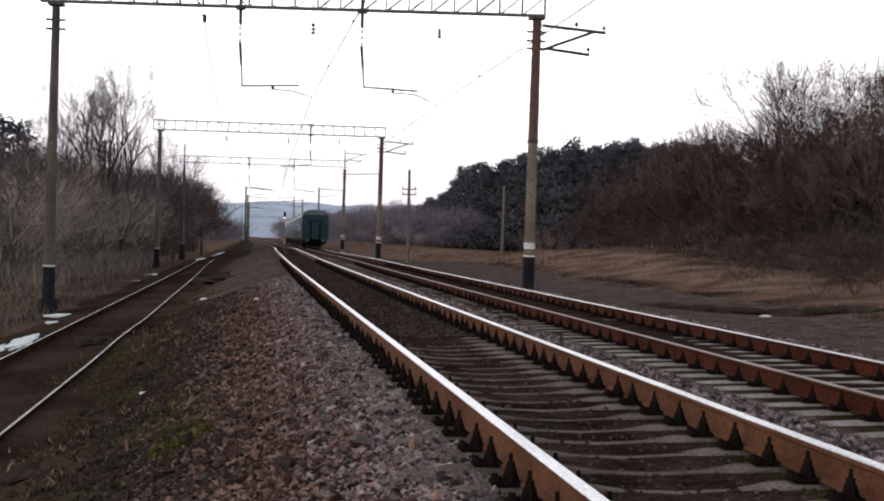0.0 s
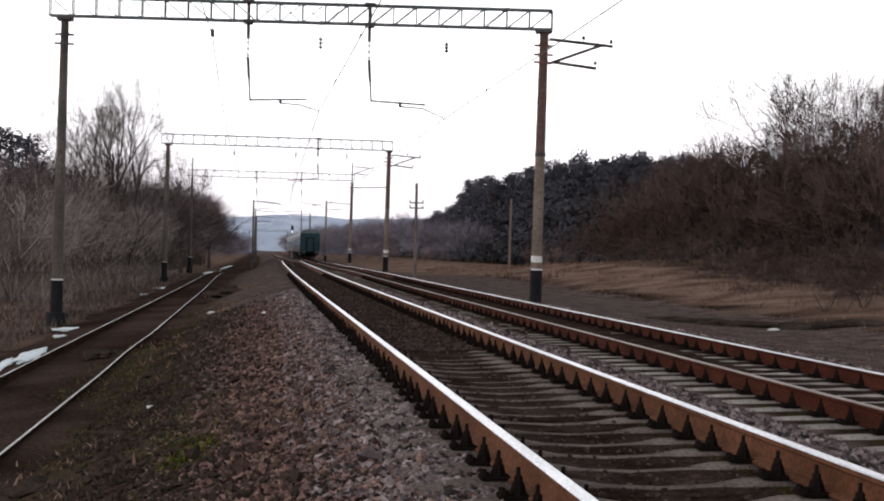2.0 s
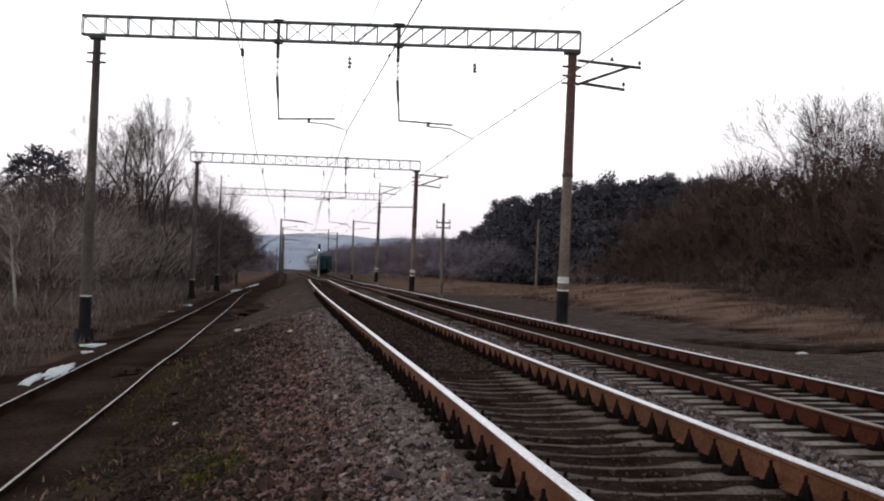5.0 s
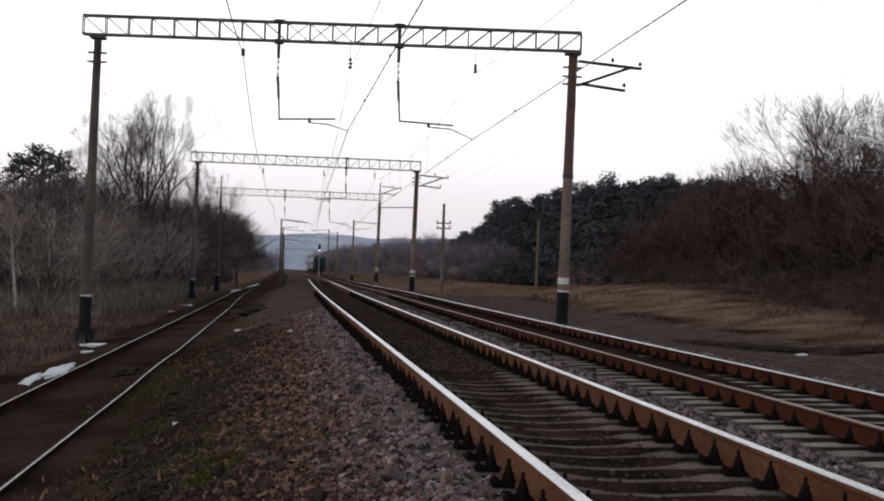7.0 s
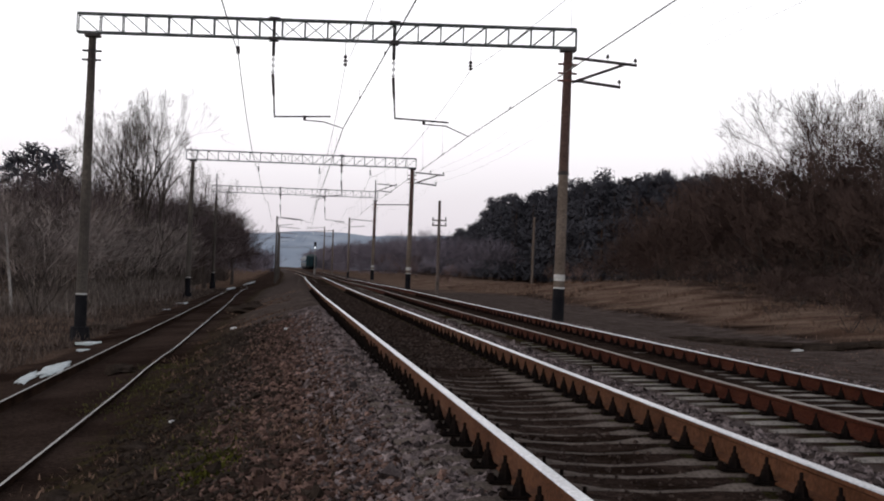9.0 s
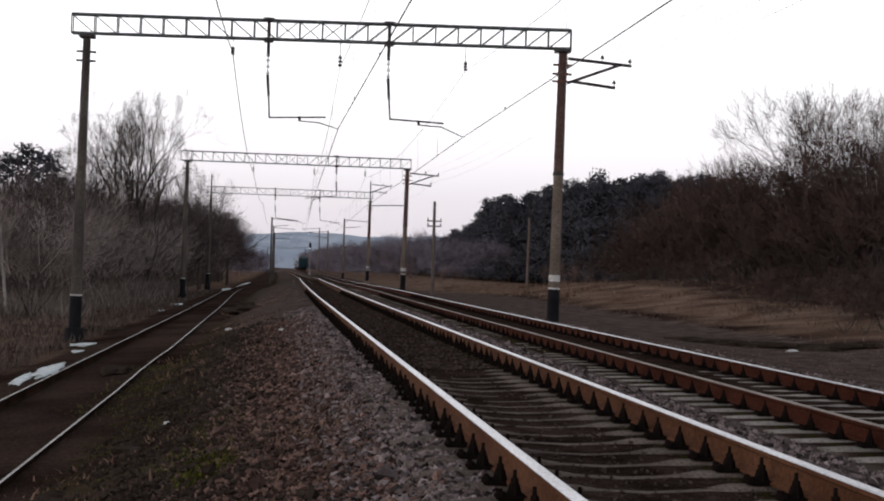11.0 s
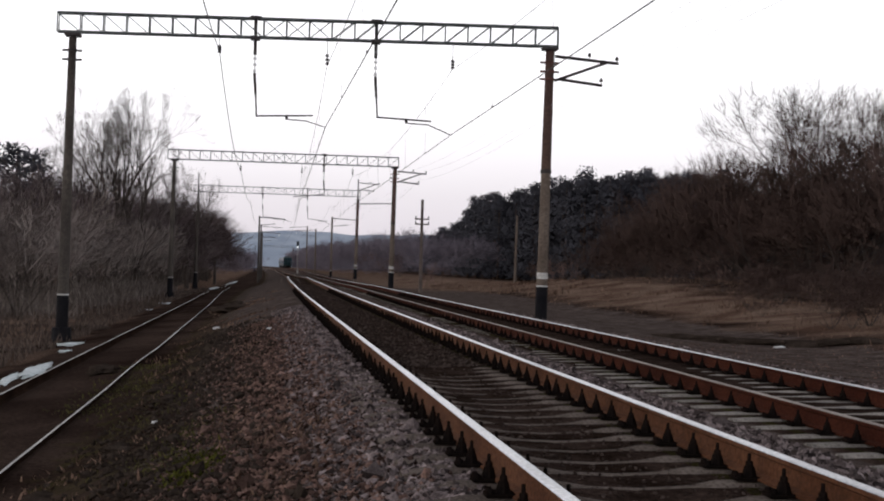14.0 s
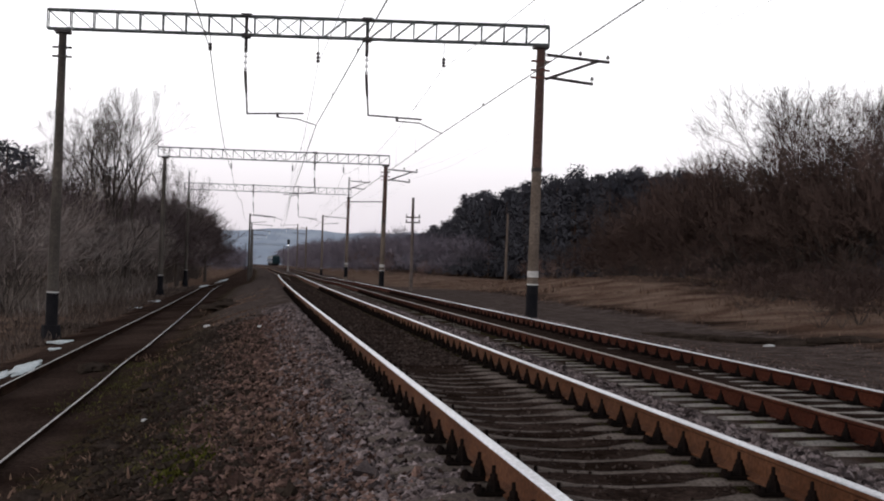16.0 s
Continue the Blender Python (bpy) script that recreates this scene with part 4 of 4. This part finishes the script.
FAN = [proto(s, M_TWIG_GREY, stems=4, levels=8, angle=0.36, ratio=0.76, up=0.28, rad=0.085, thin=0.0027, trunk=1.2, lean=0.6, extra=1, three=0.35) for s in (14, 15)]
OPEN = [proto(s, M_TWIG_RED, stems=5, levels=7, angle=0.4, ratio=0.78, up=0.2, rad=0.055, thin=0.0032, trunk=0.5, lean=0.62, extra=1, three=0.45) for s in (54, 55)]
SHRUB = [proto(s, M_TWIG, stems=7, levels=5, angle=0.46, ratio=0.72, up=0.25, rad=0.022, thin=0.0042, lean=0.55, extra=2) for s in (21, 22, 23)]
SHRUB_RED = [proto(s, M_TWIG_RED, stems=6, levels=6, angle=0.5, ratio=0.74, up=0.14, rad=0.028, thin=0.0042, lean=0.8, extra=2) for s in (31, 32)]
SHRUB_ROSE = [proto(s, M_TWIG_ROSE, stems=7, levels=5, angle=0.5, ratio=0.74, up=0.12, rad=0.02, thin=0.005, lean=0.9, extra=3) for s in (33,)]
SHRUB_DARK = [proto(s, M_TWIG_DARK, stems=7, levels=5, angle=0.5, ratio=0.76, up=0.16, rad=0.022, thin=0.0046, lean=0.5, extra=3) for s in (41, 42)]


def pine_proto(seed):
    """A pine of a close stand: a straight trunk under an uneven rounded crown of needle clumps."""
    r = random.Random(seed)
    h = 17.0
    bm = bmesh.new()
    tube(bm, (0, 0, -0.3), (0, 0, h * 0.95), 0.24, 0.05, 7)
    trunk = mesh_of(bm, "trunk", M_PINEBARK)
    verts, faces, normals = [], [], []
    bulge = [r.uniform(0.75, 1.2) for _ in range(6)]
    for i in range(210):
        f = r.random()
        z = h * (0.05 + 0.93 * f)
        shape = np.interp(f, [0, 0.35, 0.6, 0.8, 0.93, 1.0], [2.4, 2.9, 2.8, 2.2, 1.3, 0.35])
        a = r.uniform(0, 2 * math.pi)
        reach = float(shape) * bulge[int(a / 1.0472) % 6] * r.uniform(0.45, 1.05)
        c = Vector((math.cos(a) * reach, math.sin(a) * reach, z + r.gauss(0, 0.25)))
        for _ in range(15):
            o = c + Vector((r.gauss(0, 0.34), r.gauss(0, 0.34), r.gauss(0, 0.2)))
            d = Vector((r.gauss(0, 1), r.gauss(0, 1), r.gauss(0.35, 0.7))).normalized() * r.uniform(0.28, 0.62)
            s = Vector((r.gauss(0, 1), r.gauss(0, 1), r.gauss(0, 1))).normalized() * 0.13
            n = len(verts)
            verts += [tuple(o - s), tuple(o + s), tuple(o + d)]
            faces.append((n, n + 1, n + 2))
            out = (o - c) * 0.6 + Vector((math.cos(a), math.sin(a), 0.25))
            normals += [tuple(out.normalized())] * 3
    return trunk, foliage("crown", verts, faces, normals, M_NEEDLE)


PINE = [pine_proto(s) for s in (61, 62, 63)]

# pine wood along the outer side of the line
LINE = [(150, 95), (172, 86), (180, 63), (190, 57), (240, 51.5), (285, 50), (350, 55), (420, 59), (520, 60)]
ly, lx = [p[0] for p in LINE], [p[1] for p in LINE]
for row in range(5):
    y = 150.0 + row * 2.1
    while y < 430:
        x = float(np.interp(y, ly, lx)) + row * 4.5 + rng.uniform(-1.6, 1.6)
        top = float(np.interp(y, [150, 180, 190, 240, 262, 285, 300, 420], [0.92, 0.92, 1.2, 1.13, 1.16, 1.17, 0.92, 0.88]))
        plant(PINE[rng.randrange(3)], "pine_tree", "tall dark green pine in the dense wood", "pine tree", "pine wood", x, y, top * rng.uniform(0.88, 1.03), rng.uniform(0, 6.28), wide=1.15)
        y += rng.uniform(3.2, 5.0) * (1.0 if y < 300 else 1.7)
for i in range(44):
    x, y = 62 + (i // 2) * 3.6 + rng.uniform(-1, 1), 172 + (i % 2) * 8 + rng.uniform(-4, 4)
    plant(PINE[rng.randrange(3)], "pine_tree", "tall dark green pine in the dense wood", "pine tree", "pine wood", x, y, rng.uniform(0.74, 0.88), rng.uniform(0, 6.28), wide=1.3)


def far_woods(name, label, spots, meshes, mat_slot):
    """Many far trees in one mesh."""
    allv, alln, allf, n = [], [], [], 0
    for x, y, s, a, k in spots:
        me = meshes[k % len(meshes)][1]
        v = np.empty(len(me.vertices) * 3)
        me.vertices.foreach_get("co", v)
        v = v.reshape(-1, 3) * s
        c, sn = math.cos(a), math.sin(a)
        nv = outward(v / s, 0.4 * float(v[:, 2].max()) / s, 1.4)
        alln.append(np.stack([nv[:, 0] * c - nv[:, 1] * sn, nv[:, 0] * sn + nv[:, 1] * c, nv[:, 2]], -1))
        v = np.stack([v[:, 0] * c - v[:, 1] * sn + x, v[:, 0] * sn + v[:, 1] * c + y, v[:, 2] + gz(x, y)], -1)
        allv.append(v)
        allf += [tuple(i + n for i in p.vertices) for p in me.polygons]
        n += len(v)
    return tagged(new(name, foliage(name, np.concatenate(allv), allf, np.concatenate(alln), mat_slot)), label, "woods", kind="stuff")


r2 = random.Random(8)
far_woods("deep_pines", "dark mass of pines deep in the wood", [(float(np.interp(y, ly, lx)) + 24 + r2.uniform(0, 9), y, r2.uniform(0.8, 0.95), r2.uniform(0, 6), i) for i, y in enumerate(np.linspace(182, 430, 72))], PINE, M_NEEDLE)
far_woods("far_pines", "distant dark pine woods beyond the line", [(60 + r2.uniform(-2, 14) + max(0, (y - 600)) * -0.03, y, r2.uniform(0.8, 1.0), r2.uniform(0, 6), i) for i, y in enumerate(np.linspace(430, 1000, 60))], PINE, M_NEEDLE)

# thicket on the inner side
for i in range(40):
    y = 56 + i * 2.0 + rng.uniform(-1.5, 1.5)
    x = -12.0 + rng.uniform(-2.4, 1.0)
    plant(SHRUB[rng.randrange(3)], "shrub", "leafless grey-brown shrub in the trackside thicket", "shrub", "trackside thicket", x, y, rng.uniform(4.6, 7.4), rng.uniform(0, 6.28), wide=1.0)
for i in range(44):
    y = 60 + i * 4.3 + rng.uniform(-2, 2)
    x = -16.5 + rng.uniform(-4.5, 2) + (3.5 if y > 130 else 0)
    plant(SHRUB_DARK[rng.randrange(2)], "shrub", "dark leafless shrub deep in the thicket", "shrub", "trackside thicket", x, y, min(11.4, 0.078 * y + 2.0) * rng.uniform(0.92, 1.05), rng.uniform(0, 6.28))
for i in range(26):
    y = 128 + i * 5.0 + rng.uniform(-2, 2)
    plant(SHRUB_DARK[rng.randrange(2)], "shrub", "dark leafless shrub at the edge of the thicket", "shrub", "trackside thicket", -12.0 + rng.uniform(-1.2, 0.8), y, rng.uniform(8.0, 10.6), rng.uniform(0, 6.28))
for i in range(26):
    y = 84 + rng.uniform(0, 44)
    x = -0.2 * y - rng.uniform(0, 10)
    plant(SHRUB_DARK[rng.randrange(2)], "shrub", "dark leafless shrub deep in the thicket", "shrub", "trackside thicket", x, y, (0.056 * y + 2.2) * rng.uniform(0.9, 1.05), rng.uniform(0, 6.28))
for x, y, h, k in ((-16.6, 114, 12.2, 1), (-10.6, 102, 11.0, 1), (-11.5, 150, 14.0, 0), (-12.0, 168, 13.0, 1), (-10.5, 220, 13.0, 0), (-11.5, 190, 12.5, 1), (-19.5, 100, 8.0, 1)):
    plant(SPREADING[k], "bare_tree", "tall leafless tree with fine upright twigs above the thicket", "tree", "bare trees", x, y, h, rng.uniform(0, 6.28), wide=1.15)
for x, y, h, k in ((-13.0, 106, 17.8, 0), (-11.5, 109, 16.2, 1), (-16.8, 111, 14.0, 1), (-19.6, 112, 11.0, 1), (-8.9, 140, 14.0, 0), (-7.8, 190, 11.6, 1)):
    plant(FAN[k], "bare_tree", "tall leafless tree with dark limbs fanning out above the thicket", "tree", "bare trees", x, y, h, 0.6 + k + x, wide=0.76)
for x, y, h in ((-22.2, 110, 12.8), (-24.0, 111, 12.0), (-20.6, 109, 12.2)):
    plant(PINE[rng.randrange(3)], "pine_tree", "dark pine rising out of the bare thicket", "pine tree", "", x, y, h / 17, rng.uniform(0, 6.28), wide=1.3)
# far bare woods take the haze-coloured twigs
far_woods("far_thicket", "bare woods beside the distant line, tinted pale for haze",
          [(-0.008 * y - 2.5 - r2.uniform(0, 6), y, r2.uniform(6.0, 7.6), r2.uniform(0, 6), i) for i, y in enumerate(np.linspace(270, 620, 44))], SHRUB_DARK, M_TWIG_HAZE)

# scrub on the outer side
for x, y, h, k in ((35.0, 73, 13.8, 0), (36.1, 72.5, 13.8, 1), (37.2, 71, 14.4, 1), (38.9, 67, 13.4, 0), (43.0, 70, 14.2, 1)):
    plant(OPEN[k], "bare_tree", "leafless reddish-brown tree with many upright stems", "tree", "bare trees", x, y, h, rng.uniform(0, 6.28), wide=0.84)
for i in range(44):
    x = 26.5 + (i % 12) * 1.25 + rng.uniform(-0.8, 0.8)
    y = 82 - (x - 27) * 1.9 + (i // 12) * 5 + rng.uniform(-2, 2)
    plant(SHRUB_RED[rng.randrange(2)], "shrub", "dense leafless red-brown shrub on the grassy bank", "shrub", "bank scrub", x, y, rng.uniform(0.8, 1.1) * min(9.4, 3.2 + (x - 26) * 0.85), rng.uniform(0, 6.28))
for x, y, h in ((38, 120, 5.5), (41, 122, 6.5), (30, 124, 3.2), (43, 112, 5.0), (36, 100, 4.5), (46, 118, 6.0), (40, 92, 5.5), (44, 96, 6.5), (14.3, 98, 2.4), (20, 190, 4), (24, 210, 5), (23, 250, 6), (48, 128, 6.5), (52, 124, 7), (34, 132, 3.5)):
    plant(SHRUB_ROSE[0], "shrub", "rounded reddish leafless shrub before the pines", "shrub", "bank scrub", x, y, h, rng.uniform(0, 6.28))
for i in range(46):
    y = 32 + rng.random() ** 1.3 * 36
    x = 16.5 + rng.random() * 0.2 * y + (y - 32) * 0.12
    plant(SHRUB_RED[rng.randrange(2)], "bramble", "low tangled reddish bramble on the grassy bank", "shrub", "bank brambles", x, y, rng.uniform(0.5, 1.7), rng.uniform(0, 6.28), wide=1.5)
far_woods("wood_edge", "bare wood along the outer side of the line, tinted pale for haze",
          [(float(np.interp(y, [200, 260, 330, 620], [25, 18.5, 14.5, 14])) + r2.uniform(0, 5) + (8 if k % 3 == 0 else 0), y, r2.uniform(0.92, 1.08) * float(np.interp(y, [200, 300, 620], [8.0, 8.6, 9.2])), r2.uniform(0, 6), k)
           for k, y in enumerate(np.linspace(200, 620, 84))], SHRUB_DARK, M_TWIG_HAZE)

far_woods("undergrowth", "low brushwood along the foot of the wood, tinted pale for haze",
          [(float(np.interp(y, [150, 200, 260, 330, 620], [30, 21, 15.5, 13, 12.5])) + r2.uniform(0, 4), y, r2.uniform(2.2, 4.0), r2.uniform(0, 6), k) for k, y in enumerate(np.linspace(175, 560, 90))], SHRUB_DARK, M_TWIG_HAZE)


def birch(x0, y, z0, x1, z1):
    """A slim pale trunk leaning out of the thicket."""
    r = random.Random(77)
    root = tagged(empty("birch_tree", x0, y, z0), "slim leaning birch with a pale bare trunk", "tree")
    bm = bmesh.new()
    tube(bm, (x0, y, z0 - 0.2), (x1, y, z1), 0.09, 0.04, 8)
    part("trunk", bm, M_PALEWOOD, root, "pale birch bark")
    segs = []
    for i in range(60):
        f = r.uniform(0.45, 1.0)
        p = Vector((x0 + (x1 - x0) * f, y, z0 + (z1 - z0) * f))
        q = p + Vector((r.gauss(0, 0.6), r.gauss(0, 0.6), r.uniform(0.3, 1.0)))
        segs.append((tuple(p), tuple(q), 0.012, 0.005))
    v, f = prisms(segs, 3)
    c = new("crown", from_arrays("crown", (v - np.array([x0, y, z0])).tolist(), f, M_TWIG))
    c.parent = root


birch(-12.14, 56.0, gz(-12.14, 56.0), -12.60, 2.56)

# ---- loose cover ----


def stones(name, label, count, xr, yr, size, material, seed, middle=None):
    """Angular stones strewn over a strip, denser towards its near end and, if given, round its middle line."""
    g = np.random.default_rng(seed)
    x = g.uniform(xr[0], xr[1], count)
    if middle is not None:
        x = g.triangular(xr[0], middle, xr[1], count)
    y = yr[0] + (yr[1] - yr[0]) * g.random(count) ** 1.7
    x = x + off(y)
    z = ground_z(x, y)
    s = size * g.lognormal(0, 0.35, count)
    octa = np.array([(1, 0, 0), (0, 1, 0), (-1, 0, 0), (0, -1, 0), (0, 0, 0.75), (0, 0, -0.75)], float)
    v = octa[None] * s[:, None, None] * g.uniform(0.6, 1.25, (count, 6, 1)) + g.normal(0, 0.22, (count, 6, 3)) * s[:, None, None]
    a = g.uniform(0, 2 * math.pi, count)
    t = g.normal(0, 0.4, count)
    c, sn = np.cos(a)[:, None], np.sin(a)[:, None]
    ct, st = np.cos(t)[:, None], np.sin(t)[:, None]
    vx, vy, vz = v[..., 0], v[..., 1], v[..., 2]
    vy, vz = vy * ct - vz * st, vy * st + vz * ct
    vx, vy = vx * c - vy * sn, vx * sn + vy * c
    v = np.stack([vx + x[:, None], vy + y[:, None], vz + (z + s * 0.32)[:, None]], -1).reshape(-1, 3)
    tri = np.array([(0, 1, 4), (1, 2, 4), (2, 3, 4), (3, 0, 4), (1, 0, 5), (2, 1, 5), (3, 2, 5), (0, 3, 5)])
    f = (np.arange(count)[:, None, None] * 6 + tri[None]).reshape(-1, 3)
    tagged(new(name, from_arrays(name, v.tolist(), f.tolist(), material)), label, "gravel", kind="stuff")


stones("ballast_stones", "grey crushed ballast stones along the near track", 21000, (0.2, 1.32), (4.5, 36), 0.021, M_STONE, 1, 1.1)
stones("bank_stones", "rusty brown stones on the sloping bank", 22000, (-1.1, 1.2), (4.5, 32), 0.019, M_STONE_RED, 2, 0.65)
stones("earth_crumbs", "dark crumbs of earth on the lower bank", 5000, (-2.4, 0.5), (5, 34), 0.03, M_SOIL, 8, -1.0)
stones("near_ballast", "dirty ballast stones underfoot beside the track", 6000, (-2.0, 1.3), (5.0, -8), 0.024, M_STONE_RED, 7, 0.9)
stones("six_foot_stones", "grey ballast stones between the two main tracks", 12000, (3.25, 4.5), (6, 40), 0.024, M_STONE, 3)
stones("crib_stones", "dirty ballast stones lying between the sleepers", 1500, (1.5, 2.95), (5, 17), 0.012, M_DIRT, 4)
stones("crib_dirt", "small dirty stones choking the sleepers of the near track", 9000, (1.5, 2.95), (15, 75), 0.016, M_DIRT, 9)
stones("crib_stones_far", "grey ballast stones on the second track", 5000, (7.3, 9.2), (8, 45), 0.026, M_STONE, 5)
stones("path_gravel", "loose gravel on the service path beside the track", 5000, (9.0, 15.5), (12, 30), 0.012, M_STONE_RED, 6)


def blades(name, label, count, xr, yr, height, material, seed, power=1.4, clump=0.0):
    g = np.random.default_rng(seed)
    x = g.uniform(xr[0], xr[1], count)
    y = yr[0] + (yr[1] - yr[0]) * g.random(count) ** power
    if clump:
        k = max(1, count // 60)
        cx, cy = x[:k].copy(), y[:k].copy()
        i = g.integers(0, k, count)
        x, y = cx[i] + g.normal(0, clump, count), cy[i] + g.normal(0, clump, count)
    x = x + off(y)
    z = ground_z(x, y) - 0.02
    h = height * g.lognormal(0, 0.35, count)
    a = g.uniform(0, 2 * math.pi, count)
    w = 0.012 + 0.00022 * y
    lean = g.normal(0, 0.45, (count, 2)) * h[:, None]
    p = np.stack([x, y, z], -1)
    u = np.stack([np.cos(a) * w, np.sin(a) * w, 0 * w], -1)
    mid = p + np.stack([lean[:, 0] * 0.35, lean[:, 1] * 0.35, h * 0.6], -1)
    tip = p + np.stack([lean[:, 0], lean[:, 1], h], -1)
    v = np.stack([p - u, p + u, mid + u * 0.7, mid - u * 0.7, tip], 1).reshape(-1, 3)
    b = np.arange(count)[:, None] * 5
    f = (b + np.array([[0, 1, 2, 3]])).tolist() + (b + np.array([[3, 2, 4]])).tolist()
    tagged(new(name, from_arrays(name, v.tolist(), f, material)), label, "grass", kind="stuff")


blades("dry_grass", "dry brown grass on the bank beyond the path", 13000, (14.5, 48), (20, 130), 0.12, M_GRASS, 11, 1.2)
blades("tall_dry_grass", "clumps of taller dry reddish grass on the bank", 4200, (15.5, 45), (24, 90), 0.22, M_GRASS, 12, 1.2, 0.45)
blades("verge_grass", "dead brown grass below the thicket", 26000, (-16, -6.2), (24, 120), 0.2, M_DEADGRASS, 13, 1.3)
blades("tall_weeds", "tall pale dead weeds along the foot of the thicket", 7000, (-14.5, -9.2), (52, 112), 0.9, M_REED, 18, 1.0, 0.8)
blades("moss_tufts", "small green tufts on the earthy bank", 1200, (-2.1, -0.5), (6, 20), 0.04, M_MOSS, 14, 1.2, 0.2)
blades("moss_patch", "olive moss patch at the foot of the bank", 1800, (-2.9, -2.2), (18, 28), 0.04, M_MOSS, 16, 1.0, 0.3)
blades("moss_patch", "olive moss patch on the upper bank", 900, (-0.95, -0.6), (10.4, 13), 0.04, M_MOSS, 17, 1.0, 0.16)
blades("moss_patch", "bright green moss patch on the earthy bank", 800, (-0.68, -0.42), (9.17, 10.57), 0.045, M_GREEN, 19, 1.0, 0.1)
blades("bank_weeds", "sparse dead weeds on the bank between the tracks", 3000, (-2.4, 0.3), (7, 60), 0.06, M_GRASS, 15, 1.5, 0.3)


def clod(name, label, category, material, x, y, sx, sy, sz, seed, turn=0, group="", rough=0.75):
    """An uneven low lump lying on the ground."""
    bm = bmesh.new()
    bmesh.ops.create_icosphere(bm, subdivisions=3, radius=1)
    for v in bm.verts:
        n = noise.noise(v.co * 1.9 + Vector((seed * 7.3, 0, 0)))
        v.co *= 1 + rough * n
        v.co = Vector((v.co.x * sx, v.co.y * sy, v.co.z * sz))
    for f in bm.faces:
        f.smooth = True
    ob = part(name, bm, material)
    ob.matrix_basis = pose(x, y, gz(x, y) + sz * 0.15, 0, 0, turn)
    return tagged(ob, label, category, group=group)


for x, y, sx, sy, s, t in ((-4.98, 27.3, 0.2, 1.5, 1, 2), (-5.14, 25.3, 0.15, 1.8, 8, 5), (-5.63, 37.2, 0.5, 0.8, 2, 0), (-5.35, 33.6, 0.16, 0.45, 3, 0), (-5.5, 132, 0.5, 6, 4, 0), (-5.0, 190, 0.4, 16, 5, -1), (-6.0, 76, 0.6, 1.2, 6, 0), (-6.2, 66, 0.4, 0.8, 7, 0)):
    clod("snow_patch", "thin patch of old snow melting beside the siding", "snow", M_SNOW, x, y, sx, sy, 0.03, s, t, "snow patches")
for x, y, sx, sy, s in ((-1.15, 49.5, 0.9, 1.6, 11), (-1.6, 53, 0.4, 1.2, 12), (-1.3, 57, 0.35, 1.0, 13), (-3.4, 26.5, 0.3, 0.9, 14), (-6.6, 47, 1.0, 1.3, 15), (-1.50, 13.28, 0.2, 0.3, 16), (-1.25, 16.8, 0.12, 0.3, 17), (-0.85, 12.2, 0.1, 0.16, 18), (-2.0, 11.4, 0.16, 0.3, 19), (-1.7, 20.5, 0.14, 0.5, 20)):
    clod("earth_mound", "low dark mound of turned earth", "earth mound", M_SOIL, x, y, sx, sy, 0.06 if y < 22 else 0.2 if x > -2 else 0.1, s, 0, "earth mounds")
for x, y, sx, sy, s in ((11.5, 30.6, 0.9, 0.35, 31), (12.6, 29.6, 0.9, 0.3, 32), (13.8, 28.6, 1.0, 0.35, 33), (15.2, 28.0, 0.9, 0.4, 34)):
    clod("earth_mound", "ragged strip of dark earth and dead leaves by the path", "earth mound", M_SOIL, x, y, sx, sy, 0.12, s, -38, "earth mounds")
clod("litter", "scrap of white plastic on the bank", "litter", M_LITTER, -1.28, 14.9, 0.05, 0.06, 0.035, 21, 0, "litter")
clod("litter", "scrap of white plastic on the bank", "litter", M_LITTER, -1.35, 36, 0.11, 0.12, 0.05, 22, 0, "litter")
clod("litter", "scrap of white plastic on the bank", "litter", M_LITTER, 0.15, 27, 0.05, 0.06, 0.04, 23, 0, "litter")
clod("litter", "crumpled pale plastic bag at the edge of the grass", "litter", M_LITTER, 12.95, 28.2, 0.17, 0.1, 0.045, 24, 20, "litter", 0.35)
clod("litter", "crumpled pale plastic bag at the edge of the grass", "litter", M_LITTER, 13.9, 29.4, 0.1, 0.08, 0.06, 25, 0, "litter", 0.35)
for x, y, l, t in ((11.9, 30.1, 0.6, -38), (12.9, 29.0, 0.5, -46), (14.3, 28.0, 0.4, -20)):
    bm = bmesh.new()
    tube(bm, (-l, 0, 0), (l, 0.1, 0.04), 0.09, 0.06, 9)
    ob = part("fallen_log", bm, M_SOIL)
    ob.matrix_basis = pose(x, y, gz(x, y) + 0.08, 0, 0, t)
    tagged(ob, "dark rotten log lying by the gravel path", "log", group="fallen logs")


# ---- what moves ----


def motions():
    for i, c in enumerate(COACHES):
        rows = []
        for k in range(17):
            y = tail_at(k) + 12.7 + 25.4 * i
            turn = math.degrees(math.atan2(float(off(y - 8.5) - off(y + 8.5)), 17.0))
            rows.append((float(k), pose(WEST + 0.12 + float(off(y)), y, Z_FAR + float(sink(y)), 0, 0, turn)))
        walk(c, rows)


motions()
